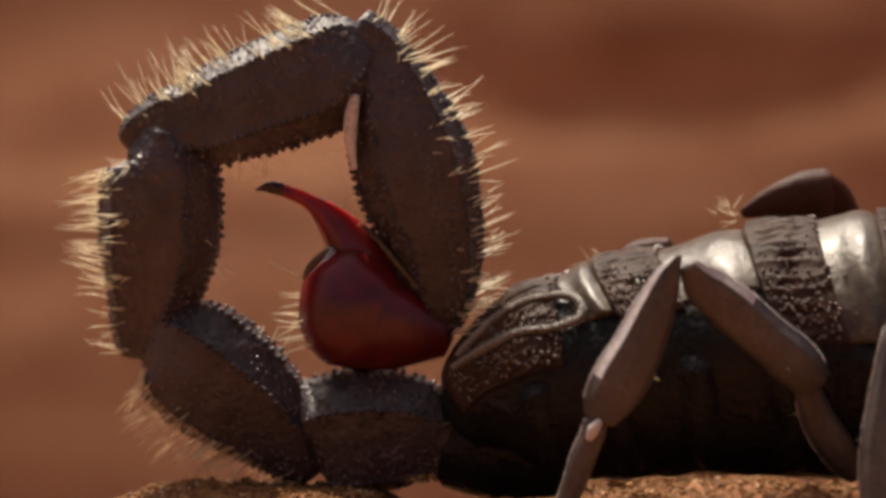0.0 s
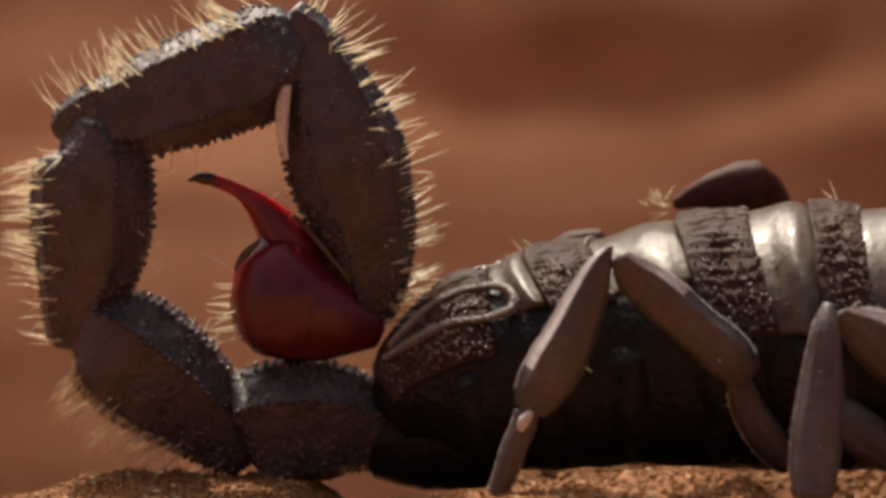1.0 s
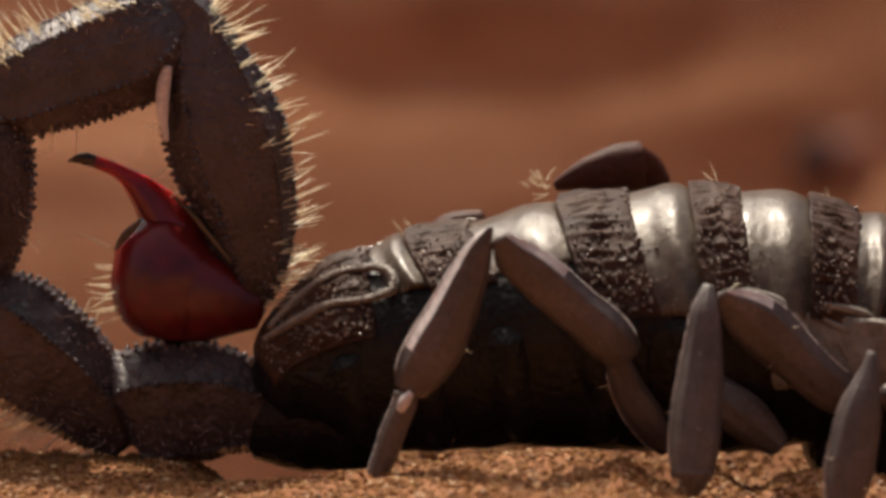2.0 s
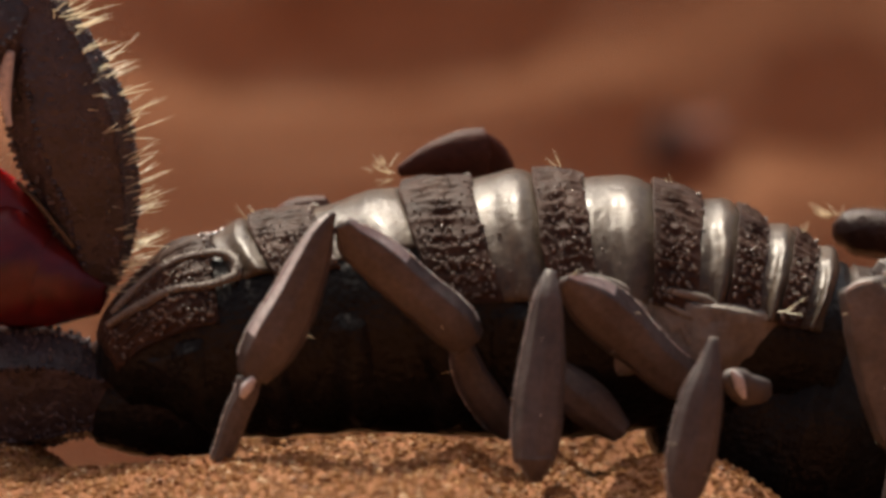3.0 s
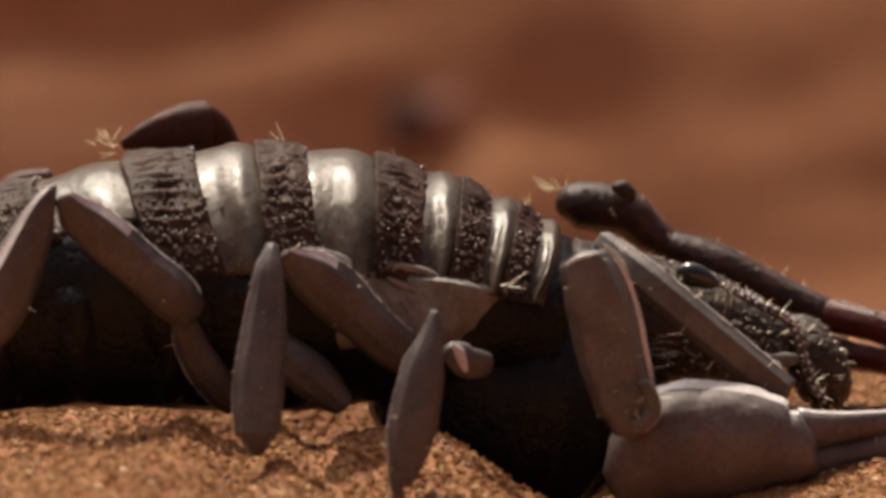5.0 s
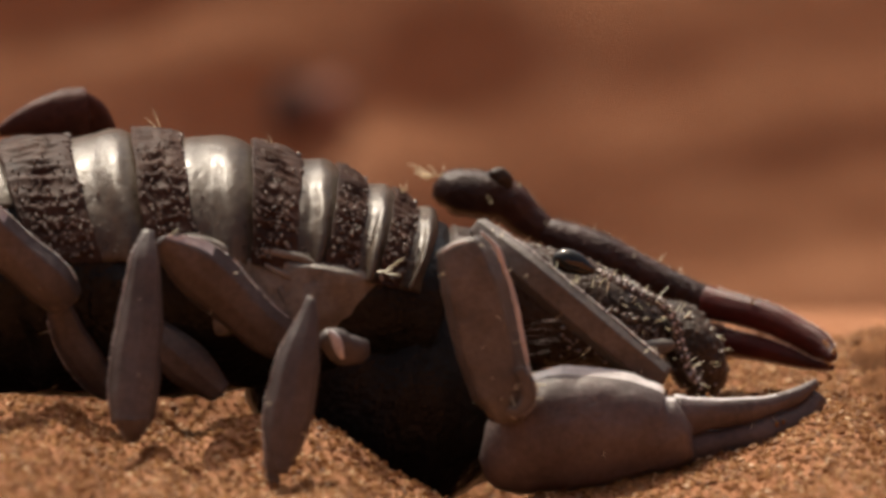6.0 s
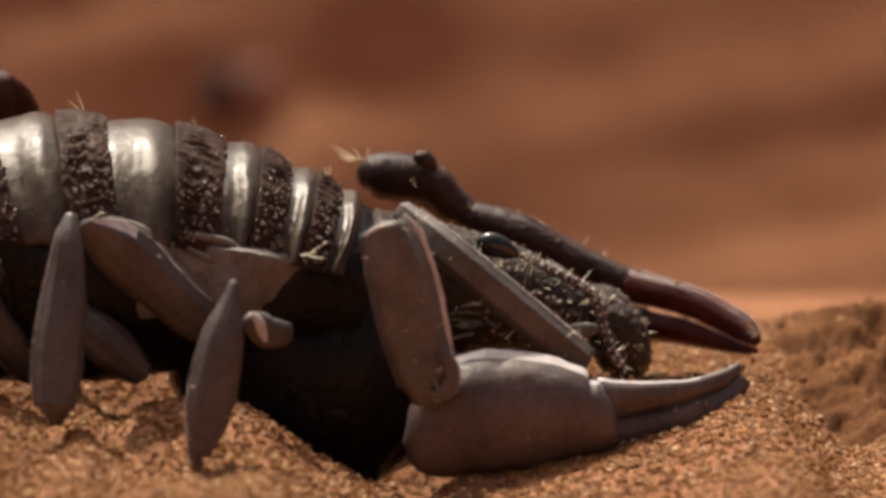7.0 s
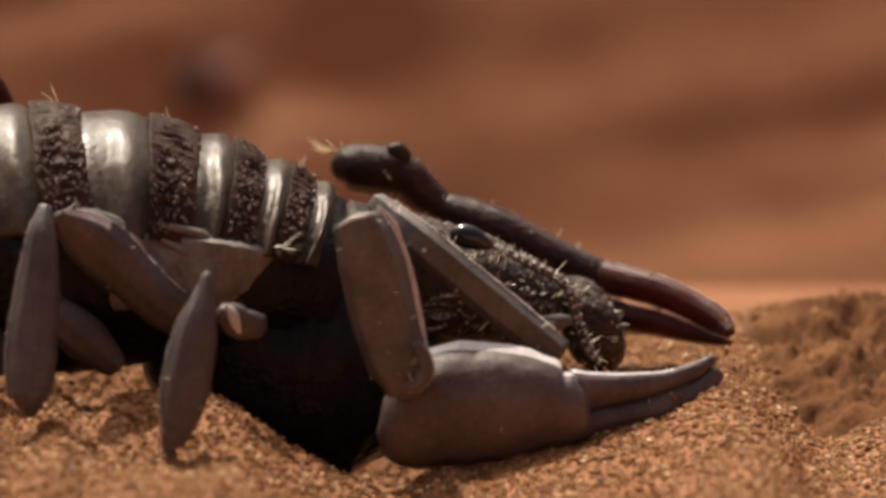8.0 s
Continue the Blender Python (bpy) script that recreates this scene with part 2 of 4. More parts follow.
class Tube:
    """A tapered body part: rows of centre x, y, z, half width (in the upright plane of its length), half depth."""

    def __init__(self, rows, rings=40, around=32, square=2.3, keels=(), keel=0.06, lumps=0.02, seed=0, round_ends=True, keel_width=0.13, facets=(), crisp=0.8):
        rows = [(*c, w, d) for c, w, d in rows]
        g = glide(rows, rings)
        self.c, self.w, self.d = g[:, :3], np.maximum(g[:, 3], 0.02), np.maximum(g[:, 4], 0.02)
        t = np.gradient(self.c, axis=0)
        self.t = t / np.linalg.norm(t, axis=1)[:, None]
        side = np.array([0.0, 1.0, 0.0])
        b = side - (self.t @ side)[:, None] * self.t
        n = np.linalg.norm(b, axis=1)[:, None]
        b = np.where(n < 0.2, np.array([1.0, 0, 0]) - self.t[:, :1] * self.t, b)
        self.b = b / np.linalg.norm(b, axis=1)[:, None]
        self.n = np.cross(self.t, self.b)
        self.keel_width, self.facets, self.crisp = keel_width, sorted(a % 360 for a in facets), crisp
        self.square, self.keels, self.keel, self.lumps, self.seed = square, keels, keel, lumps, seed
        self.rings, self.around, self.round_ends = rings, around, round_ends

    def radius(self, a):
        e = self.square
        r = (np.abs(np.cos(a)) ** e + np.abs(np.sin(a)) ** e) ** (-1 / e)
        if self.facets:
            q = np.degrees(a) % 360
            f = self.facets
            flat = np.ones_like(r)
            for lo, hi in zip(f, f[1:] + [f[0] + 360]):
                inside = ((q >= lo) & (q < hi)) | ((q + 360 >= lo) & (q + 360 < hi))
                mid, half = (lo + hi) / 2, (hi - lo) / 2
                flat = np.where(inside, np.cos(np.radians(half)) / np.cos(np.radians(q - mid)), flat)
            r = (1 - self.crisp) * r + self.crisp * flat
        for k in self.keels:
            off = (a - radians(k) + math.pi) % (2 * math.pi) - math.pi
            r = r + self.keel * np.exp(-((off / self.keel_width) ** 2))
        return r

    def point(self, i, a, out=0.0):
        """On the surface at ring i (may be a fraction) and angle a; out: mm off it. Also the outward way and the length's way."""
        i = min(max(i, 0), self.rings - 1.001)
        k, f = int(i), i - int(i)
        lerp = lambda q: q[k] * (1 - f) + q[k + 1] * f
        r = float(self.radius(np.array(a)))
        way = lerp(self.n) * math.cos(a) / max(lerp(self.w), 0.05) + lerp(self.b) * math.sin(a) / max(lerp(self.d), 0.05)
        way = way / np.linalg.norm(way)
        p = lerp(self.c) + lerp(self.n) * (lerp(self.w) * r * math.cos(a)) + lerp(self.b) * (lerp(self.d) * r * math.sin(a))
        return p + way * out, way, lerp(self.t)

    def mesh(self):
        a = np.linspace(0, 2 * math.pi, self.around, endpoint=False)
        r = self.radius(a)
        rings = []
        for i in range(self.rings):
            ring = self.c[i] + np.outer(self.w[i] * r * np.cos(a), self.n[i]) + np.outer(self.d[i] * r * np.sin(a), self.b[i])
            rings.append(ring)
        v = np.array(rings)
        if self.lumps:
            for i in range(self.rings):
                for j in range(self.around):
                    q = Vector(v[i, j]) * 0.9 + Vector((self.seed * 7.1, 0, 0))
                    f = noise.noise(q) * 1.2 + noise.noise(q * 3.1) * 0.5
                    v[i, j] += (v[i, j] - self.c[i]) * self.lumps * f
        v = v.reshape(-1, 3).tolist()
        m, faces = self.around, []
        for i in range(self.rings - 1):
            for j in range(m):
                faces.append((i * m + j, i * m + (j + 1) % m, (i + 1) * m + (j + 1) % m, (i + 1) * m + j))
        for i, s in ((0, -1), (self.rings - 1, 1)):
            k = len(v)
            dome = 0.35 * min(self.w[i], self.d[i]) if self.round_ends else 0.0
            v.append((self.c[i] + self.t[i] * s * dome).tolist())
            for j in range(m):
                f = (i * m + j, i * m + (j + 1) % m, k)
                faces.append(f if s > 0 else f[::-1])
        return v, faces


ICO = None


def ico():
    global ICO
    if ICO is None:
        bm = bmesh.new()
        bmesh.ops.create_icosphere(bm, subdivisions=1, radius=1.0)
        ICO = np.array([v.co[:] for v in bm.verts]), [tuple(v.index for v in f.verts) for f in bm.faces]
        bm.free()
    return ICO


def beads(places, name, mat, parent, label=""):
    """Small granules joined into one mesh: rows of place, radius, outward way."""
    base, fs = ico()
    v, f = [], []
    for p, r, way in places:
        k = len(v)
        q = base * r * np.array([1, 1, 1]) + np.outer(base @ way, way) * r * 0.5 + p
        v.extend(q.tolist())
        f.extend([(a + k, b + k, c + k) for a, b, c in fs])
    return part(name, v, f, mat, parent, label)


def keel_granules(tube, angles, spacing, size, rng, start=0.03, end=0.97):
    rows = []
    length = np.linalg.norm(np.diff(tube.c, axis=0), axis=1).sum()
    for a in angles:
        count = int(length / spacing)
        for k in range(count):
            s = start + (end - start) * (k + rng.uniform(-0.2, 0.2)) / max(count - 1, 1)
            p, way, _ = tube.point(s * (tube.rings - 1), radians(a) + rng.uniform(-0.02, 0.02), -size * 0.2)
            rows.append((p, size * rng.uniform(0.7, 1.25), way))
    return rows


def scatter_granules(tube, count, low, high, size, rng, s0=0.03, s1=0.97):
    rows = []
    for _ in range(count):
        p, way, _t = tube.point(rng.uniform(s0, s1) * (tube.rings - 1), radians(rng.uniform(low, high)), -size * 0.3)
        rows.append((p, size * rng.uniform(0.5, 1.3), way))
    return rows


def hairs(rows, name, parent, label="", mat=None, thick=0.036):
    """Tapered, slightly bent bristles joined into one mesh: rows of root, way, length, bend."""
    v, f = [], []
    for p, way, length, bend in rows:
        x = np.cross(way, (0.3, 0.9, 0.2))
        x /= np.linalg.norm(x)
        y = np.cross(way, x)
        k = len(v)
        for i, (s, w) in enumerate(((0, 1.0), (0.35, 0.85), (0.7, 0.55))):
            c = p + way * length * s + bend * length * s * s
            for a in (0, 2.094, 4.189):
                v.append((c + (x * math.cos(a) + y * math.sin(a)) * thick * w).tolist())
        v.append((p + way * length + bend * length).tolist())
        for i in range(2):
            for j in range(3):
                f.append((k + 3 * i + j, k + 3 * i + (j + 1) % 3, k + 3 * i + 3 + (j + 1) % 3, k + 3 * i + 3 + j))
        for j in range(3):
            f.append((k + 6 + j, k + 6 + (j + 1) % 3, k + 9))
    return part(name, v, f, mat or BRISTLE, parent, label)


def tube_hairs(tube, count, low, high, l0, l1, rng, lean=0.0, s0=0.02, s1=0.98, spread=0.14, tuft=0):
    rows = []
    k = 0
    while k < count:
        s, a = rng.uniform(s0, s1), radians(rng.uniform(low, high))
        for _ in range(tuft or 1):
            p, way, t = tube.point((s + rng.gauss(0, 0.006)) * (tube.rings - 1), a + rng.gauss(0, 0.05), -0.03)
            way = way + t * lean + np.array([rng.gauss(0, spread) for _ in range(3)])
            way /= np.linalg.norm(way)
            bend = np.array([rng.gauss(0, 0.09) for _ in range(3)])
            rows.append((p, way, rng.uniform(l0, l1), bend))
            k += 1
    return rows


RNG = random.Random(5)


# ---- the sand ----
def bump(x, y, cx, cy, sx, sy, turn=0.0):
    c, s = math.cos(radians(turn)), math.sin(radians(turn))
    u, v = (x - cx) * c + (y - cy) * s, -(x - cx) * s + (y - cy) * c
    return np.exp(-((u / sx) ** 2 + (v / sy) ** 2))


def step(v, a, b):
    t = np.clip((v - a) / (b - a), 0, 1)
    return t * t * (3 - 2 * t)


# the sand's crest along the animal's near side: x, z in mm
CREST = [(-60.0, -9.0), (-50.0, -5.0), (-40.6, 0.0), (-35.0, -0.1), (-30.8, -0.1), (-27.8, 0.05), (-21.9, 0.45), (-17.4, 0.9), (-14.0, 1.5), (-8.0, 1.9), (-5.1, 1.85), (-3.1, 1.45), (-1.6, 0.65), (0.3, -0.33), (2.5, 0.80), (4.0, 0.0), (5.7, 0.71), (7.9, 1.24), (10.5, 1.05), (12.2, 0.50), (15.4, -1.88),
         (19.8, -4.20), (21.7, -4.73), (23.7, -3.67), (26.6, -3.07), (31.0, -2.13), (37.0, -0.95), (40.6, 0.64), (41.9, 0.64), (44.9, -1.82), (46.6, -3.10), (50.5, -2.05), (70.0, -3.0)]


def crest(x):
    k = np.array(CREST)
    m = np.gradient(k[:, 1], k[:, 0])
    i = np.clip(np.searchsorted(k[:, 0], x, "right") - 1, 0, len(k) - 2)
    h = k[i + 1, 0] - k[i, 0]
    u = np.clip((x - k[i, 0]) / h, 0, 1)
    return (2 * u**3 - 3 * u**2 + 1) * k[i, 1] + (u**3 - 2 * u**2 + u) * h * m[i] + (3 * u**2 - 2 * u**3) * k[i + 1, 1] + (u**3 - u**2) * h * m[i + 1]


def ground_height(x, y):
    """Height of the sand in mm at x, y in mm (arrays)."""
    x, y = np.asarray(x, float), np.asarray(y, float)
    back = 14 - 18 * step(-x, 15, 23) + 56 * step(x, 22, 46)   # the ridge the animal stands on: narrow at its tail, broad at its head
    z = -75 * (0.35 * step(y, back, back + 45) + 0.65 * step(y, back + 15, back + 170)) - 0.4    # it falls into a hollow behind
    z -= 6.5 * step(x, 22, 46) * step(y, 24, 74)
    z += (1.7 * step(y, 8, 15) * (1 - step(y, 19, 34)) - 0.8 * bump(x, y, 52, 4, 8, 5)) * np.exp(-(((x - 53) / 9.0) ** 4))
    near = (1 - step(y, -4, 7)) * (1 - step(np.abs(x), 56, 80))
    z = z * (1 - near) + near * crest(x)
    z -= 0.1 * np.clip(-12 - y, 0, 60)
    z -= 2.4 * bump(x, y, 8.6, -20.0, 3.4, 5.5)             # pit at the third foot
    z -= 2.6 * step(y, -11.5, -6) * (1 - step(y, 5, 12)) * step(x, -30, -25) * (1 - step(x, 24, 34))   # trough under the belly
    z -= 6.0 * step(y, -12, -6) * (1 - step(y, 9, 16)) * step(x, 10, 17) * (1 - step(x, 24, 30))       # deep hollow under the head
    # unseen banks of sand, added behind the camera and to both sides as warm fill
    z += 0.42 * np.clip(-1200 - y, 0, 1500) + 0.35 * np.clip(np.abs(x) - 1200, 0, 1300)
    # the far bank: a steep face of sand
    z += 1.6 * np.clip(y - 238, 0, 176) * step(y, 232, 246)
    return z


def bank_form(x, y):
    """Swells and slanting bands of the far bank, drawn out along it."""
    y = 238 + (y - 238) * 1.25
    q = y - x * (0.06 + 0.19 * min(max((x + 25) / 60, 0), 1)) + 4.0 * noise.noise((x / 38.0, y / 40.0, 2.0))
    right = float(step(x, 26, 50))
    p = y - 0.15 * (x - 66)                                 # terraces that rise to the right
    form = right * (-0.4 * (p - 282) + 2.0 * math.tanh((p - 284.6) / 2.0) - 1.0 * math.tanh((p - 271) / 3.0) + 2.0 * math.tanh((p - 295) / 3.0))
    form += float(step(x, -50, -28) * (1 - step(x, 8, 26))) * (0.1 * (y - 282) + 0.7 * math.tanh((y - 291) / 2.0))
    form += 2.5 * (1 - 0.6 * right) * noise.noise((x / 110.0, q / 28.0, 11.0)) + (1.8 + 2.2 * min(max(x / 30, 0), 1)) * (1 - 0.9 * right) * noise.noise((x / 75.0, q / 8.5, 7.0)) + 0.2 * noise.noise((x / 20.0, q / 5.0, 3.0))
    form += 0.1 * min(max(y - 286.5, 0.0), 14.0) * (1 - right)   # steeper towards the top
    wave = 1.2 * noise.noise((x / 24.0, 0.0, 5.0))
    for centre, low, high, size, width in ((284.3 + wave, -60, 22, 0.9, 1.5), (291.2 + wave, -40, 8, 2.0, 2.2), (277.6 + 0.095 * (x - 24) + 0.5 * wave, 14, 100, 1.1, 1.5), (270.4 + 0.13 * (x - 53) + wave, 22, 100, 1.0, 1.6), (279.0 + wave, -110, -46, 0.8, 2.0)):
        form += size * float(step(x, low, low + 12) * (1 - step(x, high - 12, high))) * math.exp(-(((y - centre) / width) ** 2))   # drawn-out ridges
    return form * min(1, (y - 234) / 8) * min(1, max(0, (450 - y) / 30))


def on_bank(near, far):
    """Where the line from near to far (mm) meets the bank."""
    near, far = np.array(near), np.array(far)
    for k in range(400):
        p = near + (far - near) * k / 399
        if p[2] < float(ground_height(p[0], p[1])) + bank_form(p[0], p[1]):
            return p
    return far


def sheet(name, mat):
    def steps(lo, hi, fine, out, growth):
        mid = list(np.arange(lo, hi, fine))
        w, q, left, right = fine, 0, [], []
        a, b = lo, hi
        while b < out:
            w *= growth
            a, b = a - w, b + w
            left.append(a), right.append(b)
        return np.array(left[::-1] + mid + [hi] + right)

    xs = steps(-62, 62, 0.45, 3.0e5, 1.05)
    near, far = np.arange(-34, 26, 0.45), np.arange(26, 60, 1.0)
    slope, bank = np.arange(60, 232, 4.0), np.arange(232, 432, 1.3)
    rest = 433 * 1.1 ** np.arange(0, 70)
    ys = np.concatenate([(-34 - 0.5 * np.cumsum(1.2 ** np.arange(1, 62)))[::-1], near, far, slope, bank, rest])
    gx, gy = np.meshgrid(xs, ys)
    gz = ground_height(gx, gy)
    near = bump(gx, gy, 0, 0, 90, 60)
    lump = np.array([noise.noise((x * 0.22, y * 0.22, 3.0)) * 0.3 + noise.noise((x * 0.7, y * 0.7, 9.0)) * 0.35 + noise.noise((x * 1.9, y * 1.9, 5.0)) * 0.2
                     for x, y in zip(gx.ravel(), gy.ravel())]).reshape(gx.shape)
    gz = gz + lump * near
    # slanting bands of the bank, drawn out along it
    for i, j in zip(*np.nonzero((gy > 234) & (gy < 430) & (np.abs(gx) < 200))):
        gz[i, j] += bank_form(gx[i, j], gy[i, j])
    w, h = len(xs), len(ys)
    v = np.stack([gx.ravel(), gy.ravel(), gz.ravel()], 1)
    i = np.arange(w * h).reshape(h, w)
    f = np.stack([i[:-1, :-1].ravel(), i[:-1, 1:].ravel(), i[1:, 1:].ravel(), i[1:, :-1].ravel()], 1)
    return quick_part(name, v, f, mat)


def surface(x, y):
    lump = noise.noise((x * 0.22, y * 0.22, 3.0)) * 0.3 + noise.noise((x * 0.7, y * 0.7, 9.0)) * 0.35 + noise.noise((x * 1.9, y * 1.9, 5.0)) * 0.2
    return float(ground_height(x, y)) + lump * float(bump(x, y, 0, 0, 90, 60))


tagged(sheet("ground", SAND), "rust-red rippled desert sand, coarse and loose", "ground", kind="structure")


def sand_grains(count):
    """Loose grains bedded in the surface: one mesh of small flattened pebbles."""
    rs = np.random.RandomState(11)
    base, fs = ico()
    m = len(base)
    x, y = rs.uniform(-50, 58, count), rs.uniform(-36, 19, count)
    r = 0.08 + 0.16 * rs.random_sample(count) ** 2.4
    lump = np.array([noise.noise((a * 0.22, b * 0.22, 3.0)) * 0.3 + noise.noise((a * 0.7, b * 0.7, 9.0)) * 0.35 + noise.noise((a * 1.9, b * 1.9, 5.0)) * 0.2 for a, b in zip(x, y)])
    z = ground_height(x, y) + lump * bump(x, y, 0, 0, 90, 60) + r * 0.15
    q = base[None] * np.stack([rs.uniform(0.7, 1.3, count), rs.uniform(0.7, 1.3, count), rs.uniform(0.6, 1.1, count)], 1)[:, None] * r[:, None, None]
    a = rs.uniform(0, 6.28, count)
    c, s = np.cos(a)[:, None], np.sin(a)[:, None]
    v = np.stack([q[..., 0] * c - q[..., 1] * s + x[:, None], q[..., 0] * s + q[..., 1] * c + y[:, None], q[..., 2] + z[:, None]], 2)
    f = np.array(fs)[None] + (np.arange(count) * m)[:, None, None]
    return quick_part("sand_grains", v.reshape(-1, 3), f.reshape(-1, 3), SANDGRAIN, smooth=False)


tagged(sand_grains(92000), "loose coarse grains of orange and tan sand", "sand", kind="stuff")

# ---- the scorpion ----
scorpion = tagged(new("scorpion"), "large dark hairy scorpion, tail curled over, standing on sand", "scorpion")


def tail_segment(rows, seed, hair_low, hair_high, count, keels=(-6, -42, -118, -162, 162, 118, 42, 6), lean=0.0):
    """One tail ring: flat faces between toothed keels, rough granules, bristles on its outer side."""
    rng = random.Random(seed)
    t = Tube(rows, rings=64, around=96, square=2.0, keels=keels, keel=0.025, lumps=0.025, seed=seed, keel_width=0.06, facets=keels, crisp=0.8)
    ob = part("tail_segment", *t.mesh(), TAIL, scorpion, "dark brown ridged tail segment")
    teeth = keel_granules(t, (-118, -162, 162, 118), 0.5, 0.21, rng, 0.06, 0.94) + keel_granules(t, (-6, -42, 6), 0.34, 0.13, rng)
    tagged(beads(teeth, "keel_teeth", TAIL, ob), kind="stuff")
    grit = scatter_granules(t, 90, -112, -75, 0.08, rng) + scatter_granules(t, 170, -80, -40, 0.11, rng) + scatter_granules(t, 110, -40, 10, 0.11, rng) + scatter_granules(t, 190, -160, -120, 0.1, rng)
    tagged(beads(grit, "granulation", TAILBEAD, ob), kind="stuff")
    if count:
        coat = tube_hairs(t, count, hair_low, hair_high, 1.5, 3.0, rng, tuft=2, spread=0.09, lean=lean) + tube_hairs(t, 8, 145, 215, 0.7, 1.8, rng, spread=0.3)
        coat += tube_hairs(t, 12, -60, -25, 0.7, 1.2, rng, spread=0.2, lean=lean)
        tagged(hairs(coat, "bristle_coat", ob, "pale straw-coloured bristles", thick=0.042), kind="stuff")
    return t, ob


tail_segment([((-21.80, 0.00, 2.29), 1.19, 1.13), ((-22.79, 0.00, 2.12), 1.60, 1.52), ((-23.84, 0.00, 2.29), 2.12, 2.01), ((-25.32, 0.00, 2.58), 2.61, 2.48), ((-27.33, 0.00, 2.93), 3.31, 3.14), ((-29.60, 0.00, 2.91), 3.63, 3.44), ((-31.51, 0.00, 2.68), 3.55, 3.37), ((-32.66, 0.00, 2.34), 3.08, 2.92), ((-33.01, 0.00, 2.19), 2.30, 2.19)], 1, 150, 210, 0)
tail_segment([((-32.39, 0.00, 0.95), 1.69, 1.52), ((-34.17, 0.00, 2.33), 2.46, 2.22), ((-36.22, 0.00, 4.31), 3.27, 2.94), ((-38.42, 0.00, 6.00), 3.74, 3.36), ((-40.26, 0.00, 7.46), 3.54, 3.18), ((-41.53, 0.00, 8.39), 2.82, 2.54), ((-42.46, 0.00, 8.73), 1.89, 1.71)], 2, -45, 40, 150, lean=0.2)
tail_segment([((-42.95, 0.00, 7.41), 1.31, 1.18), ((-42.82, 0.00, 9.33), 1.95, 1.76), ((-42.32, 0.00, 11.11), 2.70, 2.43), ((-41.89, 0.00, 13.05), 3.31, 2.98), ((-41.68, 0.00, 15.33), 3.56, 3.20), ((-41.65, 0.00, 17.27), 3.53, 3.17), ((-41.76, 0.00, 18.94), 3.26, 2.93), ((-42.25, 0.00, 20.10), 2.49, 2.24), ((-42.86, 0.00, 20.53), 1.43, 1.28)], 3, -60, 45, 150)
tail_segment([((-43.78, 0.00, 20.14), 0.65, 0.59), ((-42.65, 0.00, 20.84), 1.37, 1.23), ((-41.17, 0.00, 21.18), 2.10, 1.89), ((-39.50, 0.00, 21.29), 2.63, 2.37), ((-36.73, 0.00, 22.31), 3.09, 2.78), ((-34.12, 0.00, 23.29), 3.31, 2.98), ((-31.86, 0.00, 24.19), 3.34, 3.01), ((-30.38, 0.00, 25.48), 2.77, 2.49), ((-29.43, 0.00, 26.23), 1.67, 1.51)], 4, -48, 45, 120, lean=-0.3)
tail_segment([((-30.17, 0.00, 26.45), 1.79, 1.52), ((-28.85, 0.00, 25.56), 1.73, 1.47), ((-28.20, 0.00, 23.95), 2.33, 1.98), ((-27.51, 0.00, 21.46), 3.15, 2.68), ((-26.76, 0.00, 18.86), 3.55, 3.01), ((-26.06, 0.00, 16.42), 3.31, 2.82), ((-25.43, 0.00, 13.98), 2.80, 2.38), ((-25.09, 0.00, 11.61), 2.14, 1.82), ((-24.98, 0.00, 9.89), 1.37, 1.16), ((-25.05, 0.00, 8.57), 0.56, 0.48)], 5, -50, 45, 140, lean=-0.15)
# lobe in the near-white colour, to look lit by the sun
c = Tube([((-29.92, -2.20, 23.25), 0.25, 0.22), ((-30.13, -2.20, 22.33), 0.40, 0.36), ((-30.24, -2.20, 21.25), 0.41, 0.37), ((-30.19, -2.20, 19.95), 0.27, 0.24), ((-30.03, -2.20, 18.83), 0.17, 0.15)], rings=24, around=16, lumps=0.02)
part("joint_lobe", *c.mesh(), EDGE, scorpion, "pale joint lobe of the tail")
knob = Tube([((-25.29, -1.00, 5.35), 0.26, 0.24), ((-24.78, -1.00, 5.59), 0.50, 0.45), ((-24.31, -1.00, 5.73), 0.59, 0.53), ((-23.86, -1.00, 5.69), 0.52, 0.47)], rings=16, around=16, lumps=0.05)
part("joint_lobe", *knob.mesh(), SKIN, scorpion, "pale joint lobe at the root of the tail")


